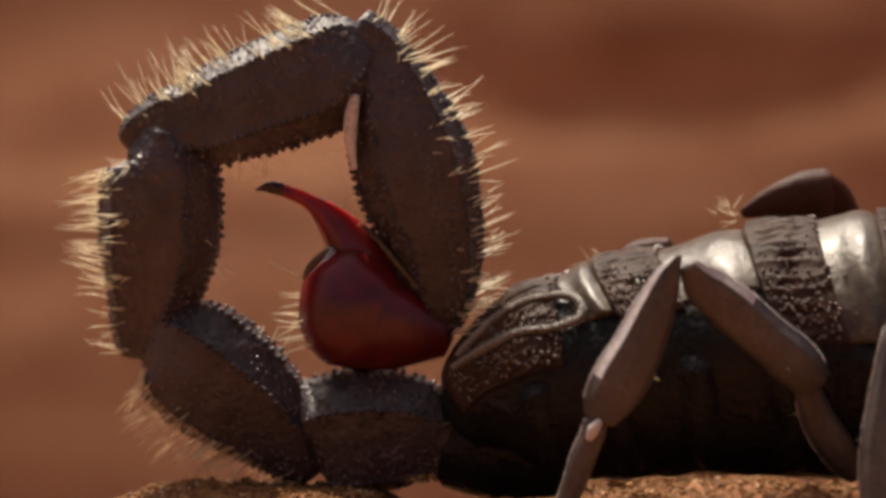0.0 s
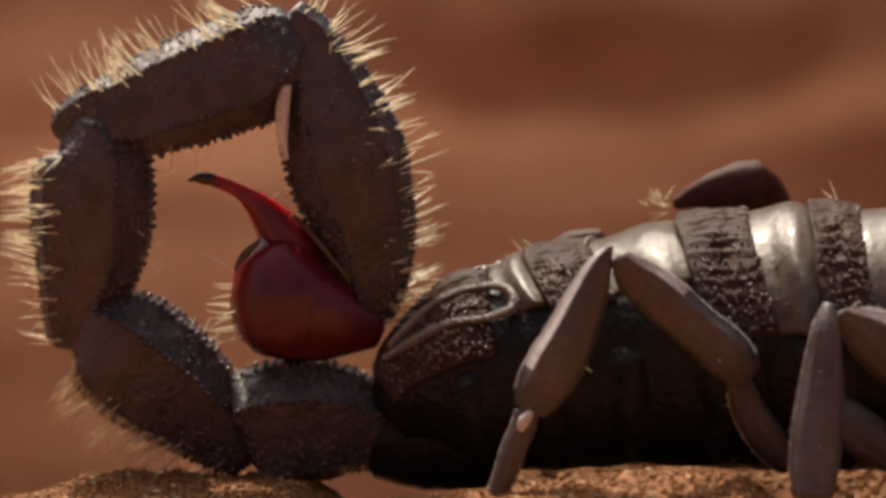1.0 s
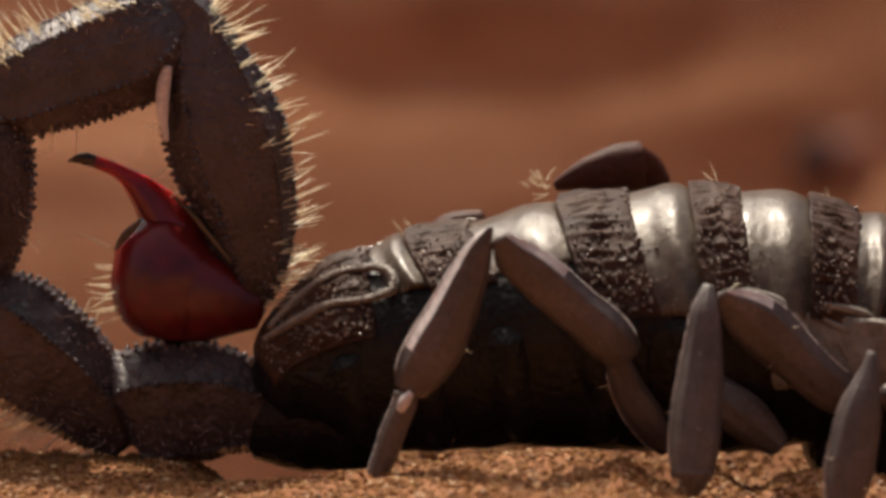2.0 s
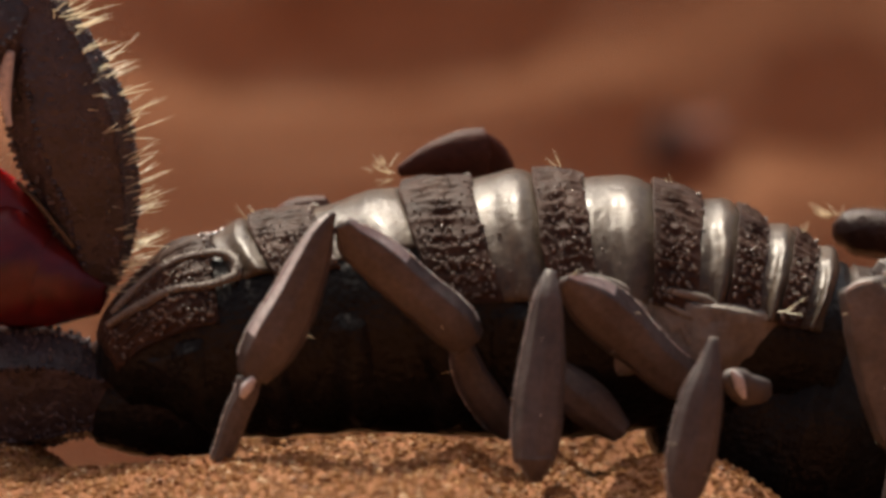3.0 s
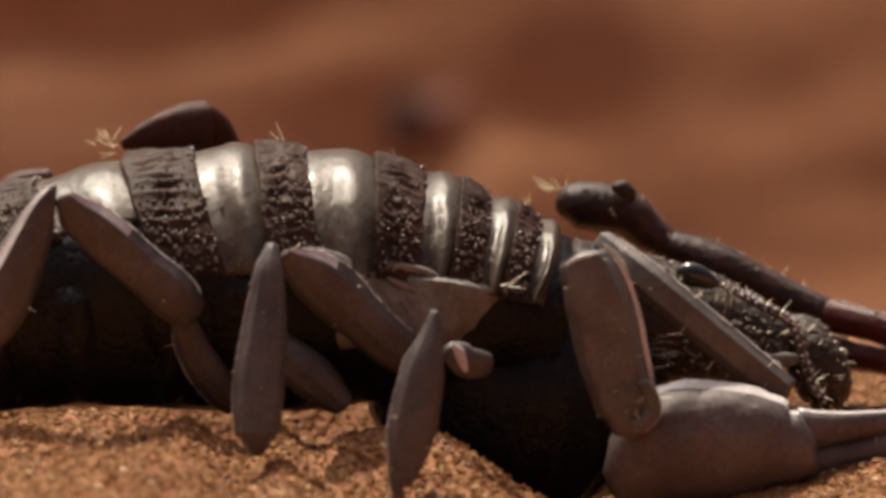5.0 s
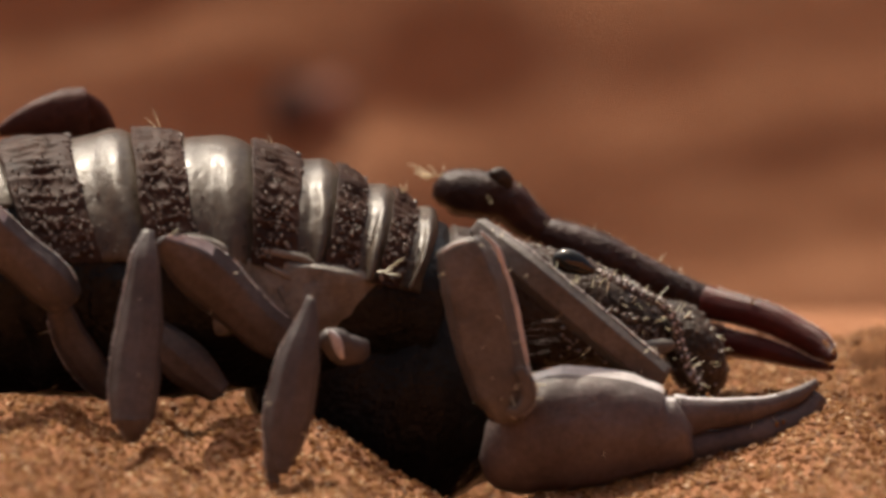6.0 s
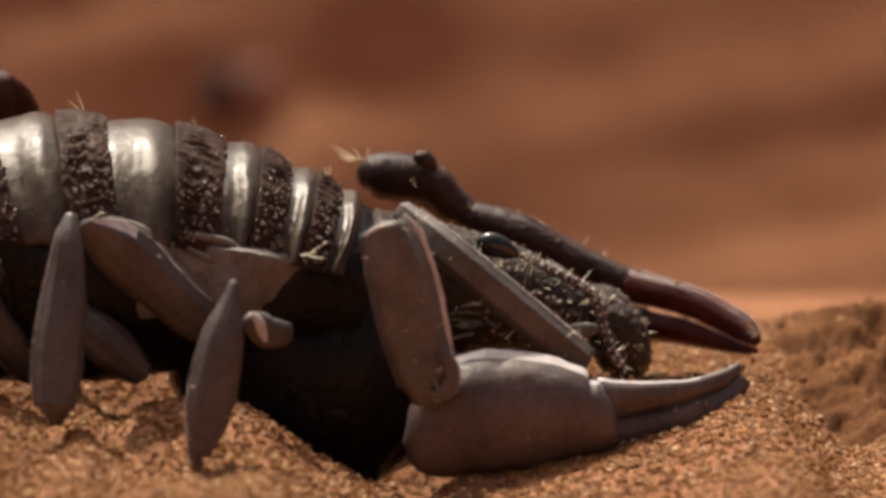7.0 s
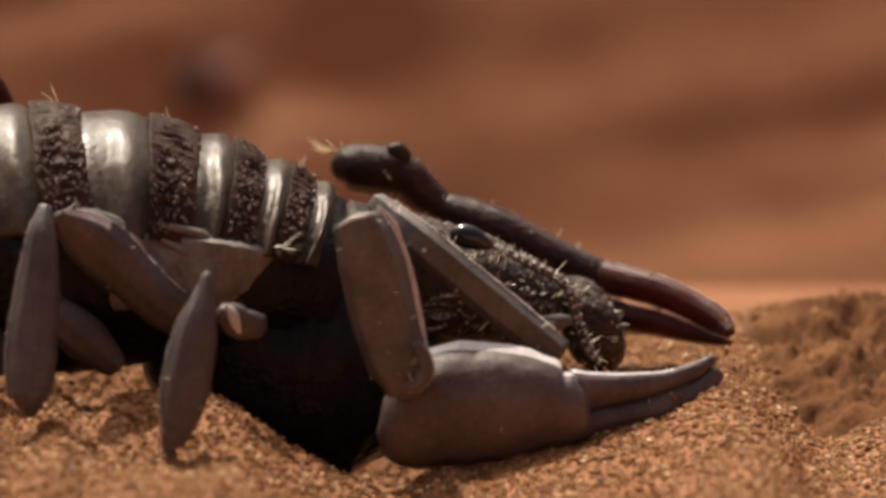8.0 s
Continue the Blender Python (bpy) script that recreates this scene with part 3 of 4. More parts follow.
def telson():
    rng = random.Random(21)
    t = Tube([((-24.75, 0.00, 8.47), 1.13, 1.04), ((-25.85, 0.00, 8.67), 1.73, 1.59), ((-27.35, 0.00, 9.07), 2.59, 2.39), ((-28.77, 0.00, 9.48), 3.04, 2.80)], rings=30, around=40, square=2.0, lumps=0.012, seed=20)
    ob = part("telson", *t.mesh(), TELSON, scorpion, "red root of the venom bulb")
    t = Tube([((-31.51, 0.00, 14.13), 0.44, 0.40), ((-31.19, 0.00, 13.49), 1.64, 1.51), ((-30.82, 0.00, 12.29), 2.66, 2.45), ((-30.40, 0.00, 10.72), 3.30, 3.04), ((-30.12, 0.00, 9.03), 3.27, 3.01), ((-30.00, 0.00, 7.67), 2.63, 2.42), ((-29.92, 0.00, 6.82), 1.38, 1.27), ((-29.94, 0.00, 6.52), 0.55, 0.51)], rings=60, around=48, square=2.0, lumps=0.012, seed=21)
    part("bulb", *t.mesh(), TELSON, ob, "glossy blood-red venom bulb")
    s = Tube([((-27.25, 0.00, 10.43), 1.15, 0.92), ((-28.80, 0.00, 11.95), 1.62, 1.29), ((-30.07, 0.00, 13.47), 1.73, 1.39), ((-30.97, 0.00, 14.74), 1.25, 1.00), ((-31.86, 0.00, 15.77), 0.86, 0.69), ((-32.86, 0.00, 16.58), 0.49, 0.39), ((-33.99, 0.00, 17.13), 0.41, 0.33), ((-34.92, 0.00, 17.42), 0.36, 0.29)], rings=50, around=32, square=2.0, lumps=0.0, facets=(0, 180, -75, 75), crisp=0.45)
    part("sting", *s.mesh(), TELSON, ob, "curved red sting")
    # a pale strip stands in for the highlight on the bulb's shoulder
    w = Tube([((-33.22, -1.20, 12.17), 0.08, 0.05), ((-32.88, -1.20, 12.71), 0.20, 0.12), ((-32.47, -1.20, 13.25), 0.24, 0.14), ((-32.00, -1.20, 13.65), 0.20, 0.12), ((-31.66, -1.20, 13.99), 0.08, 0.05)], rings=20, around=12, lumps=0.25)
    part("shoulder_glint", *w.mesh(), BAND, ob, "pale worn shoulder of the bulb")
    e = Tube([((-26.34, -1.40, 11.60), 0.22, 0.26), ((-27.56, -1.40, 13.08), 0.20, 0.24), ((-28.77, -1.40, 14.52), 0.17, 0.20), ((-29.70, -1.40, 15.43), 0.10, 0.12)], rings=24, around=10, square=2.0, lumps=0.0)
    part("sting_ridge", *e.mesh(), BAND, ob, "pale ridge behind the sting")
    k = Tube([((-34.45, 0.00, 17.32), 0.41, 0.35), ((-35.29, 0.00, 17.47), 0.34, 0.29), ((-35.79, 0.00, 17.37), 0.14, 0.12), ((-36.08, 0.00, 17.29), 0.04, 0.03)], rings=14, around=16, square=2.0, lumps=0.0)
    part("sting_tip", *k.mesh(), TIP, ob, "black sting tip")
    long = [(np.array((-30.91, -1.00, 16.45)), np.array((0.78, 0, 0.62)), 1.5, np.zeros(3)), (np.array((-29.93, -1.00, 15.31)), np.array((0.8, 0, 0.6)), 0.9, np.zeros(3)), (np.array((-33.42, -2.00, 12.50)), np.array((-0.9, 0, 0.4)), 2.0, np.zeros(3))]
    tagged(hairs(long + tube_hairs(t, 14, 150, 210, 1.2, 2.4, rng, s0=0.3, s1=0.8), "bristle_coat", ob, thick=0.05), kind="stuff")


telson()

# body: a deep-bellied trunk, blackened as if shaded, with plates over its back
TRUNK_ROWS = [((-23.70, 0.00, 3.10), 2.30, 3.00), ((-22.35, 0.00, 4.40), 3.75, 4.40), ((-19.54, 0.00, 5.53), 5.50, 6.00), ((-15.19, 0.00, 6.37), 6.27, 6.83), ((-10.65, 0.00, 7.05), 6.67, 7.33), ((-4.50, 0.00, 7.66), 7.40, 7.67),
              ((2.17, 0.00, 7.80), 7.67, 7.73), ((7.51, 0.00, 7.73), 7.07, 7.50), ((11.18, 0.00, 7.32), 6.40, 7.17), ((15.52, 0.00, 6.71), 5.17, 6.67), ((18.53, 0.00, 6.21), 4.17, 6.17)]
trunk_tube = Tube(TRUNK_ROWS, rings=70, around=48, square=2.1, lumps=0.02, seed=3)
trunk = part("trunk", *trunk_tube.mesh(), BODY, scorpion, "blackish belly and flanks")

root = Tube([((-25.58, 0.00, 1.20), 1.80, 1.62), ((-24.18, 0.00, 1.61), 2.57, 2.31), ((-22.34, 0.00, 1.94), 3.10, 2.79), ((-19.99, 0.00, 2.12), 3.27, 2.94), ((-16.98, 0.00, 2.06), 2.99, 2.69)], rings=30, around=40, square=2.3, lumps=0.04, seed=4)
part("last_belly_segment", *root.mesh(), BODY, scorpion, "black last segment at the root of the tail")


def trunk_at(u):
    """Fraction of the trunk's length at x in mm."""
    return float(np.interp(u, trunk_tube.c[:, 0], np.arange(trunk_tube.rings)))


def trunk_skin(p, out=0.0):
    """The point of the trunk's surface beside p."""
    i = trunk_at(p[0])
    k = int(round(i))
    c, w, d = trunk_tube.c[k], trunk_tube.w[k], trunk_tube.d[k]
    return tuple(trunk_tube.point(i, math.atan2((p[1] - c[1]) / d, (p[2] - c[2]) / w), out)[0])


def back_plate(name, x0, x1, mat, lift, reach=76.0, middle=0.0, slant=0.0, flare=0.0, dome=0.28, taper=0.0, granules=0, specks=0, label=""):
    """A shell over the trunk from x0 to x1 (mm along), bowed, with a lip at its rear."""
    rng = random.Random(int(x0 * 10) + 900)
    nu, na = 24, 168 if granules else 72
    outer, inner = [], []
    for i in range(nu + 1):
        s = i / nu
        for j in range(na + 1):
            a = middle - reach + 2 * reach * j / na
            x = x0 + (x1 - taper * (1 - j / na) - x0) * s + slant * (1 - math.cos(radians(a))) + 0.16 * noise.noise((a / 16.0, x0 + s * 2, 2.0))
            soft = 0.04 * noise.noise((x * 0.5, a / 12.0, x0)) + 0.03 * noise.noise((x * 2.2, a / 40.0, 4.0))
            if middle:                                      # creased skin
                soft = (1.0 if mat is SKIN else 0.12) * (0.6 * noise.noise((x * 0.55 + a * 0.03, a / 16.0, x0)) + 0.35 * abs(noise.noise((x * 0.9 + a * 0.06, a / 30.0, 3.0))) + 0.2 * noise.noise((x * 1.6, a / 9.0, 5.0)))
            if granules:                                    # stacked ripples along the body
                soft += 0.42 * (0.5 - abs(math.sin(math.pi * (a / 6.6 + 0.55 * noise.noise((x * 0.9, a / 14.0, x0)) + 0.3 * noise.noise((x * 2.4, a / 5.0, 2.0)))))) * (0.55 + noise.noise((x * 0.8, a / 10.0, 8.0)))
            side = 0 if granules else 0.1 + 0.6 * max(0.0, (abs(a) - 12) / 45)             # upright pleats low on the flanks
            soft += 0.22 * side * math.cos(3.2 * math.pi * s + 1.4 * noise.noise((a / 25.0, x0, 6.0)))
            up = lift + dome * max(0.0, math.sin(math.pi * max(s, 0.0) ** 1.7)) ** 0.75 + soft * max(0.0, math.sin(math.pi * s)) ** 0.5 + flare * (1 - s) ** 1.6
            if middle:                                      # skin runs out softly into the flank
                rim = min(1.0, 5 * s, 5 * (1 - s), 6 * j / na, 6 * (1 - j / na))
                up = up * rim - 0.35 * (1 - rim)
            p, way, _t = trunk_tube.point(trunk_at(x), radians(a), up)
            q, way, _t = trunk_tube.point(trunk_at(x), radians(a), -0.25)
            outer.append(p)
            inner.append(q)
    n = len(outer)
    v = outer + inner
    f, m = [], na + 1
    for i in range(nu):
        for j in range(na):
            k = i * m + j
            f.append((k, k + 1, k + m + 1, k + m))
            f.append((n + k, n + k + m, n + k + m + 1, n + k + 1))
    for j in range(na):
        f.append((j, n + j, n + j + 1, j + 1))
        k = nu * m + j
        f.append((k, k + 1, n + k + 1, n + k))
    for i in range(nu):
        k = i * m
        f.append((k, k + m, n + k + m, n + k))
        k = i * m + na
        f.append((k, n + k, n + k + m, k + m))
    ob = part(name, v, f, mat, scorpion, label)
    rows = []

    def on(s, a, out=0.0):
        x = x0 + (x1 - x0) * s + slant * (1 - math.cos(radians(a)))
        return trunk_tube.point(trunk_at(x), radians(a), lift + out + flare * (1 - s) ** 1.6 + dome * max(0.0, math.sin(math.pi * max(s, 0.0) ** 1.7)) ** 0.75)

    for _ in range(granules):
        low = rng.random() ** 0.6                           # coarser towards the flanks
        s, a = rng.uniform(0.06, 0.97), rng.choice((-1, -1, 1)) * (18 + (reach - 20) * low)
        p, way, _t = on(s, a)
        rows.append((p, rng.uniform(0.06, 0.1) + 0.1 * low * rng.random(), way))
    for k in range(granules // 9):                          # a denser row along the front margin
        p, way, _t = on(rng.uniform(0.9, 1.0), -reach + 2 * reach * rng.random())
        rows.append((p, rng.uniform(0.08, 0.17), way))
    for _ in range(specks):
        p, way, _t = on(rng.uniform(0.02, 0.45), rng.choice((-1, 1)) * rng.uniform(48, reach - 3), -0.05)
        rows.append((p, rng.uniform(0.05, 0.1), way))
    if rows:
        tagged(beads(rows, "granulation", GRAIN, ob), kind="stuff")
    return ob


# edges of the bands along the back, from the tail to the head
DARK = [(-15.11, -11.43), (-6.56, -2.80), (0.62, 3.58), (7.20, 9.71), (11.88, 13.66), (15.24, 16.62)]
PALE = [(-17.35, -15.04), (-11.49, -6.49), (-2.87, 0.69), (3.52, 7.27), (9.64, 11.95), (13.59, 15.30), (16.56, 17.94)]
back_plate("tail_end_plate", -22.94, -17.28, PLATE, 0.1, reach=72, granules=330, label="dark spiny plate at the tail end")
for a, b in DARK:
    back_plate("granular_band", a, b, PLATE, 0.22, reach=54 if a < -9 else 78, slant=1.3 - 0.14 * a, flare=0.42, dome=0.16, granules=int(48 * (b - a) + 40), label="dark granular band of the back")
for a, b in PALE:
    back_plate("smooth_band", a, b, BAND, 0.06, reach=50 if a < -9 else 78, slant=1.3 - 0.14 * a, dome=0.45 if b - a < 4 else 0.35, specks=0 if a < -3 else 30, label="shiny grey-brown smooth band of the back")
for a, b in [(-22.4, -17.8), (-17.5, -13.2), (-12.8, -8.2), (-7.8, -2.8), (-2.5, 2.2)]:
    back_plate("belly_plate", a, b, BODY, 0.05, reach=40, middle=-112, label="belly plate, blackened for shade")


def jointed(name, pieces, mat, seed, label="", keels=(0, 180), spines=0, square=2.0, keel=0.04, beaded=0.0, facets=(0, 75, 180, -128, -84, -38), crisp=0.9, sunlit=None):
    """A limb: the first piece is the part, the others its sub-parts. Pieces: name, rows.
    The last argument: by piece, the angles and the stretch of its length where rim light is painted pale."""
    first = None
    for k, (piece, rows) in enumerate(pieces):
        t = Tube(rows, rings=44, around=60, square=square, keels=keels, keel=keel, lumps=0.03, seed=seed + k, keel_width=0.08, facets=facets, crisp=crisp)
        ob = part(name if first is None else piece, *t.mesh(), mat, first or scorpion, label if first is None else "")
        first = first or ob
        if sunlit and piece in sunlit:
            low, high, begin, end = sunlit[piece]
            ob.data.materials.append(EDGE)
            for i in range(int(begin * (t.rings - 1)), int(end * (t.rings - 1))):
                for j in range(t.around):
                    if low <= (j + 0.5) * 360 / t.around <= high:
                        ob.data.polygons[i * t.around + j].material_index = 1
        rng = random.Random(seed + k)
        # granules on the lit keels get the painted rim light too
        if beaded:
            tagged(beads(keel_granules(t, (180,) if mat is LEG else (0,) if mat is ARM else keels, beaded * 2.6, beaded, rng, 0.08, 0.92), "granulation", EDGE if mat in (LEG, ARM, CLAW, RED) else GRAIN if mat is FAR_ARM else mat, first), kind="stuff")
        if spines:
            tagged(hairs(tube_hairs(t, spines, 0, 360, 0.35, 1.0, rng), "bristle_coat", first, thick=0.03), kind="stuff")
    return first


# near legs: knee high, shank down to the sand
hind_leg = jointed("leg", [("thigh", [((-3.14, -9.00, 7.23), 1.08, 0.67), ((-3.91, -9.60, 8.29), 1.38, 0.86), ((-6.13, -10.20, 10.39), 1.36, 0.84), ((-8.22, -10.80, 12.35), 1.35, 0.84), ((-9.62, -11.40, 13.61), 1.09, 0.67), ((-10.30, -12.00, 14.65), 0.55, 0.34)]),
                ("trochanter", [((-3.55, -8.50, 6.85), 0.75, 0.60), ((-2.95, -7.67, 5.04), 0.99, 0.79), ((-1.64, -6.83, 2.82), 1.03, 0.83), ((-0.69, -6.00, 1.41), 0.70, 0.56)]),
                ("shank", [((-10.79, -12.00, 15.25), 0.16, 0.10), ((-11.28, -12.00, 14.41), 0.59, 0.35), ((-12.09, -12.00, 12.47), 1.10, 0.66), ((-13.20, -12.00, 9.87), 1.46, 0.88), ((-14.30, -12.00, 7.85), 1.57, 0.94), ((-15.09, -12.00, 6.49), 1.29, 0.77), ((-15.48, -12.00, 5.67), 0.91, 0.55)]),
                ("foot", [((-15.64, -12.00, 5.64), 0.72, 0.50), ((-15.77, -12.00, 4.95), 0.71, 0.50), ((-16.37, -12.00, 3.50), 0.73, 0.51), ((-16.89, -12.00, 1.95), 0.67, 0.47), ((-17.55, -12.00, 0.48), 0.53, 0.37)])], LEG, 40, label="grey-brown hind leg with raised knee", spines=3, beaded=0.05, sunlit={"shank": (180, 226, 0.04, 0.8), "thigh": (180, 222, 0.6, 1.0)})
pad = Tube([((-15.36, -12.80, 5.78), 0.20, 0.16), ((-15.75, -12.80, 5.22), 0.34, 0.27), ((-16.01, -12.80, 4.70), 0.20, 0.16)], rings=12, around=14, lumps=0.1)
part("ankle", *pad.mesh(), EDGE, hind_leg, "worn pale ankle joint")
jointed("leg", [("thigh", [((9.45, -8.00, 4.77), 1.26, 0.76), ((8.32, -8.67, 5.65), 1.35, 0.81), ((6.72, -9.33, 7.22), 1.43, 0.86), ((5.02, -10.00, 8.94), 1.65, 0.99), ((3.76, -10.67, 10.07), 1.40, 0.84), ((2.83, -11.33, 10.86), 0.89, 0.53), ((2.33, -12.00, 11.40), 0.42, 0.25)]),
                ("shank", [((1.58, -12.50, 12.00), 0.32, 0.19), ((1.44, -13.08, 10.92), 0.69, 0.42), ((1.30, -13.67, 8.89), 1.04, 0.63), ((1.13, -14.25, 6.87), 1.29, 0.77), ((0.91, -14.83, 4.86), 1.41, 0.85), ((0.76, -15.42, 2.93), 1.38, 0.83), ((0.66, -16.00, 1.40), 1.09, 0.66)]),
                ("foot", [((0.76, -16.00, 1.89), 1.00, 0.70), ((0.76, -16.00, 1.05), 0.74, 0.52), ((0.73, -16.00, 0.44), 0.32, 0.22)])], LEG, 50, label="grey-brown leg standing on the sand", spines=4, beaded=0.05, sunlit={"thigh": (180, 215, 0.7, 1.0)})
third_leg = jointed("leg", [("shank", [((10.82, -16.50, 8.84), 0.24, 0.14), ((10.56, -16.92, 7.37), 0.69, 0.41), ((10.16, -17.33, 5.86), 1.12, 0.67), ((9.80, -17.75, 3.99), 1.32, 0.79), ((9.42, -18.17, 2.01), 1.31, 0.79), ((9.17, -18.58, 0.39), 0.92, 0.55), ((9.07, -19.00, -0.76), 0.38, 0.23)]),
                ("spur", [((8.90, -17.50, 3.51), 0.39, 0.31), ((8.59, -17.83, 1.46), 0.45, 0.36), ((8.66, -18.17, -0.75), 0.39, 0.31), ((8.89, -18.50, -2.50), 0.23, 0.18)])], LEG, 60, label="grey-brown leg bent under the body", spines=4, beaded=0.04)
stump = Tube([((11.61, -12.00, 5.86), 0.50, 0.35), ((12.14, -11.62, 5.46), 0.82, 0.57), ((12.88, -11.25, 5.00), 0.91, 0.64), ((13.67, -10.88, 4.85), 0.83, 0.58), ((14.05, -10.50, 4.85), 0.56, 0.40)], rings=24, around=24, square=2.6, lumps=0.12, seed=61)
part("hip", *stump.mesh(), LEG, third_leg, "pale knobbly hip joint of the leg")
# a pale strip that paints a glint on the hip
glint = Tube([((11.85, -12.90, 6.35), 0.10, 0.07), ((12.24, -12.90, 5.96), 0.25, 0.17), ((12.43, -12.90, 5.37), 0.28, 0.20), ((12.70, -12.90, 4.72), 0.12, 0.08)], rings=16, around=12, lumps=0.2)
part("hip_glint", *glint.mesh(), EDGE, third_leg, "worn straw-coloured rim of the hip")
# deepened, blackened breast fills the shade and hides lit sand behind
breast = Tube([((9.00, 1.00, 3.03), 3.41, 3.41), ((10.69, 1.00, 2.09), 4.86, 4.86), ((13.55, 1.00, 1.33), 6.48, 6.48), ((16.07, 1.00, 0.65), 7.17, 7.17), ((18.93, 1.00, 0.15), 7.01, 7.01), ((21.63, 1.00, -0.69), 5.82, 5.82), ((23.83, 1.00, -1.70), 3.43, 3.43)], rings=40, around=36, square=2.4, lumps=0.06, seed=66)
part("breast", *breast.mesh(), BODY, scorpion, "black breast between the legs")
# far legs, in the redder leg colour darkened for their shade
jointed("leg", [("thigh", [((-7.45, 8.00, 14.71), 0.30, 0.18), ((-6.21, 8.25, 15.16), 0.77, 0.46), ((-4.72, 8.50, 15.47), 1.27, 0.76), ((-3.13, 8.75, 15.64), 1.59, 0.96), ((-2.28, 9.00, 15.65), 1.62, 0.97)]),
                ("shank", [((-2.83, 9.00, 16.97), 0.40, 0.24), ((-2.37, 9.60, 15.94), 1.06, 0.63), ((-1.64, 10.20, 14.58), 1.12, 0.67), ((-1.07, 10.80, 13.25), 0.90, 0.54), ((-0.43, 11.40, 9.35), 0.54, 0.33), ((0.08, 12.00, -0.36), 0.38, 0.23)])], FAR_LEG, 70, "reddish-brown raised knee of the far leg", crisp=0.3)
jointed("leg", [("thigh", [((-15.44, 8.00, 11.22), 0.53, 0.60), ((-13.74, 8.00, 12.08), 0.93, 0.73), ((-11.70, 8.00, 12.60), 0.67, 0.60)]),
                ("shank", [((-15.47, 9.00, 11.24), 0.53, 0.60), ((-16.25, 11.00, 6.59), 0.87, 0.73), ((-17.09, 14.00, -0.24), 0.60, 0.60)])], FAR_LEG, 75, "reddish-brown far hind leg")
jointed("leg", [("thigh", [((1.81, -7.50, 5.16), 1.00, 0.87), ((3.77, -8.00, 3.58), 1.33, 0.93), ((5.81, -8.00, 1.82), 0.73, 0.67)])], LEG, 80, "grey far leg in shade under the body")
tufts = [((-8.28, 5.00, 15.55), 7, (-0.6, 0.6)), ((-8.01, 5.00, 14.87), 5, (-0.9, 0.2)), ((-15.74, 5.00, 11.89), 9, (-0.7, 0.6)), ((18.63, 8.00, 12.11), 9, (-0.8, 0.4)), ((2.17, 1.00, 15.94), 2, (-0.4, 1)), ((8.67, 1.00, 15.00), 2, (-0.4, 1)), ((16.49, 0.00, 11.78), 3, (-0.3, 1)),
         ((-22.49, -1.00, 12.28), 4, (0.85, -0.35)), ((-38.51, -1.00, 12.89), 3, (0.85, -0.35)), ((15.26, -8.00, 8.82), 3, (0.9, -0.1))]
rows = []
for c, count, (along, up) in tufts:
    for _ in range(count):
        way = np.array([RNG.gauss(along, 0.3), RNG.gauss(-0.25, 0.25), RNG.gauss(up, 0.3)])
        rows.append((np.array(c) + [RNG.gauss(0, 0.3), RNG.gauss(0, 0.1), RNG.gauss(0, 0.18)], way / np.linalg.norm(way), RNG.uniform(0.7, 1.6), np.array([RNG.gauss(0, 0.1) for _ in range(3)])))
tagged(hairs(rows, "bristle_coat", scorpion, "pale tufts of bristles along the back"), kind="stuff")

rows = []
for _ in range(22):                                         # dark bristles in the gap under the upper arm
    way = np.array([1.0, RNG.gauss(-0.1, 0.15), RNG.gauss(0.1, 0.2)])
    rows.append((np.array((23.00, -8.00, 4.87)) + [RNG.uniform(0, 2.2), 0, RNG.uniform(-1.0, 1.3)], way / np.linalg.norm(way), RNG.uniform(0.9, 1.9), np.array([0, 0, RNG.gauss(0, 0.12)])))
tagged(hairs(rows, "bristle_coat", scorpion, "reddish-brown bristles under the upper arm", mat=FAR_LEG, thick=0.025), kind="stuff")

# near pedipalp: upper arm, forearm and claw
jointed("near_upper_arm", [("upper_arm", [((20.71, -6.00, 11.21), 0.67, 0.73), ((22.75, -8.00, 9.71), 0.93, 0.80), ((26.64, -9.00, 6.57), 1.03, 0.80), ((31.25, -9.00, 2.76), 1.00, 0.80)])], ARM, 90, "grey-brown upper arm with a granular keel", spines=16, keels=(0, 180, -55, -125), facets=(0, 55, 125, 180, -125, -55), keel=0.05, beaded=0.07)
forearm = jointed("near_forearm", [("forearm", [((19.38, -12.00, 11.24), 1.38, 0.99), ((19.68, -12.14, 10.43), 1.60, 1.15), ((20.17, -12.29, 8.99), 1.82, 1.31), ((20.64, -12.43, 7.12), 1.88, 1.36), ((21.07, -12.57, 5.42), 1.86, 1.34), ((21.54, -12.71, 3.77), 1.79, 1.29), ((22.07, -12.86, 2.47), 1.68, 1.21), ((22.17, -13.00, 1.11), 0.91, 0.66)]),
                ("condyle", [((22.73, -14.20, 4.39), 0.34, 0.27), ((23.14, -14.24, 3.65), 0.45, 0.36), ((23.31, -14.28, 2.87), 0.45, 0.36), ((23.03, -14.32, 2.22), 0.42, 0.34), ((22.48, -14.36, 1.90), 0.32, 0.26), ((22.12, -14.40, 2.00), 0.20, 0.16)])], ARM, 95, "grey-brown forearm of the near claw", spines=14, keels=(0, 180, -50, -140), facets=(0, 50, 140, 180, -140, -50), keel=0.04, beaded=0.06)
# forearm keels, near-white to paint their lit rims
edge = Tube([((20.46, -13.60, 12.18), 0.06, 0.06), ((21.18, -13.60, 11.57), 0.15, 0.15), ((21.90, -13.60, 10.04), 0.13, 0.13), ((22.44, -13.60, 8.41), 0.13, 0.13), ((22.85, -13.60, 6.51), 0.14, 0.14), ((23.26, -13.60, 4.55), 0.10, 0.10)], rings=60, around=8, lumps=0.3)
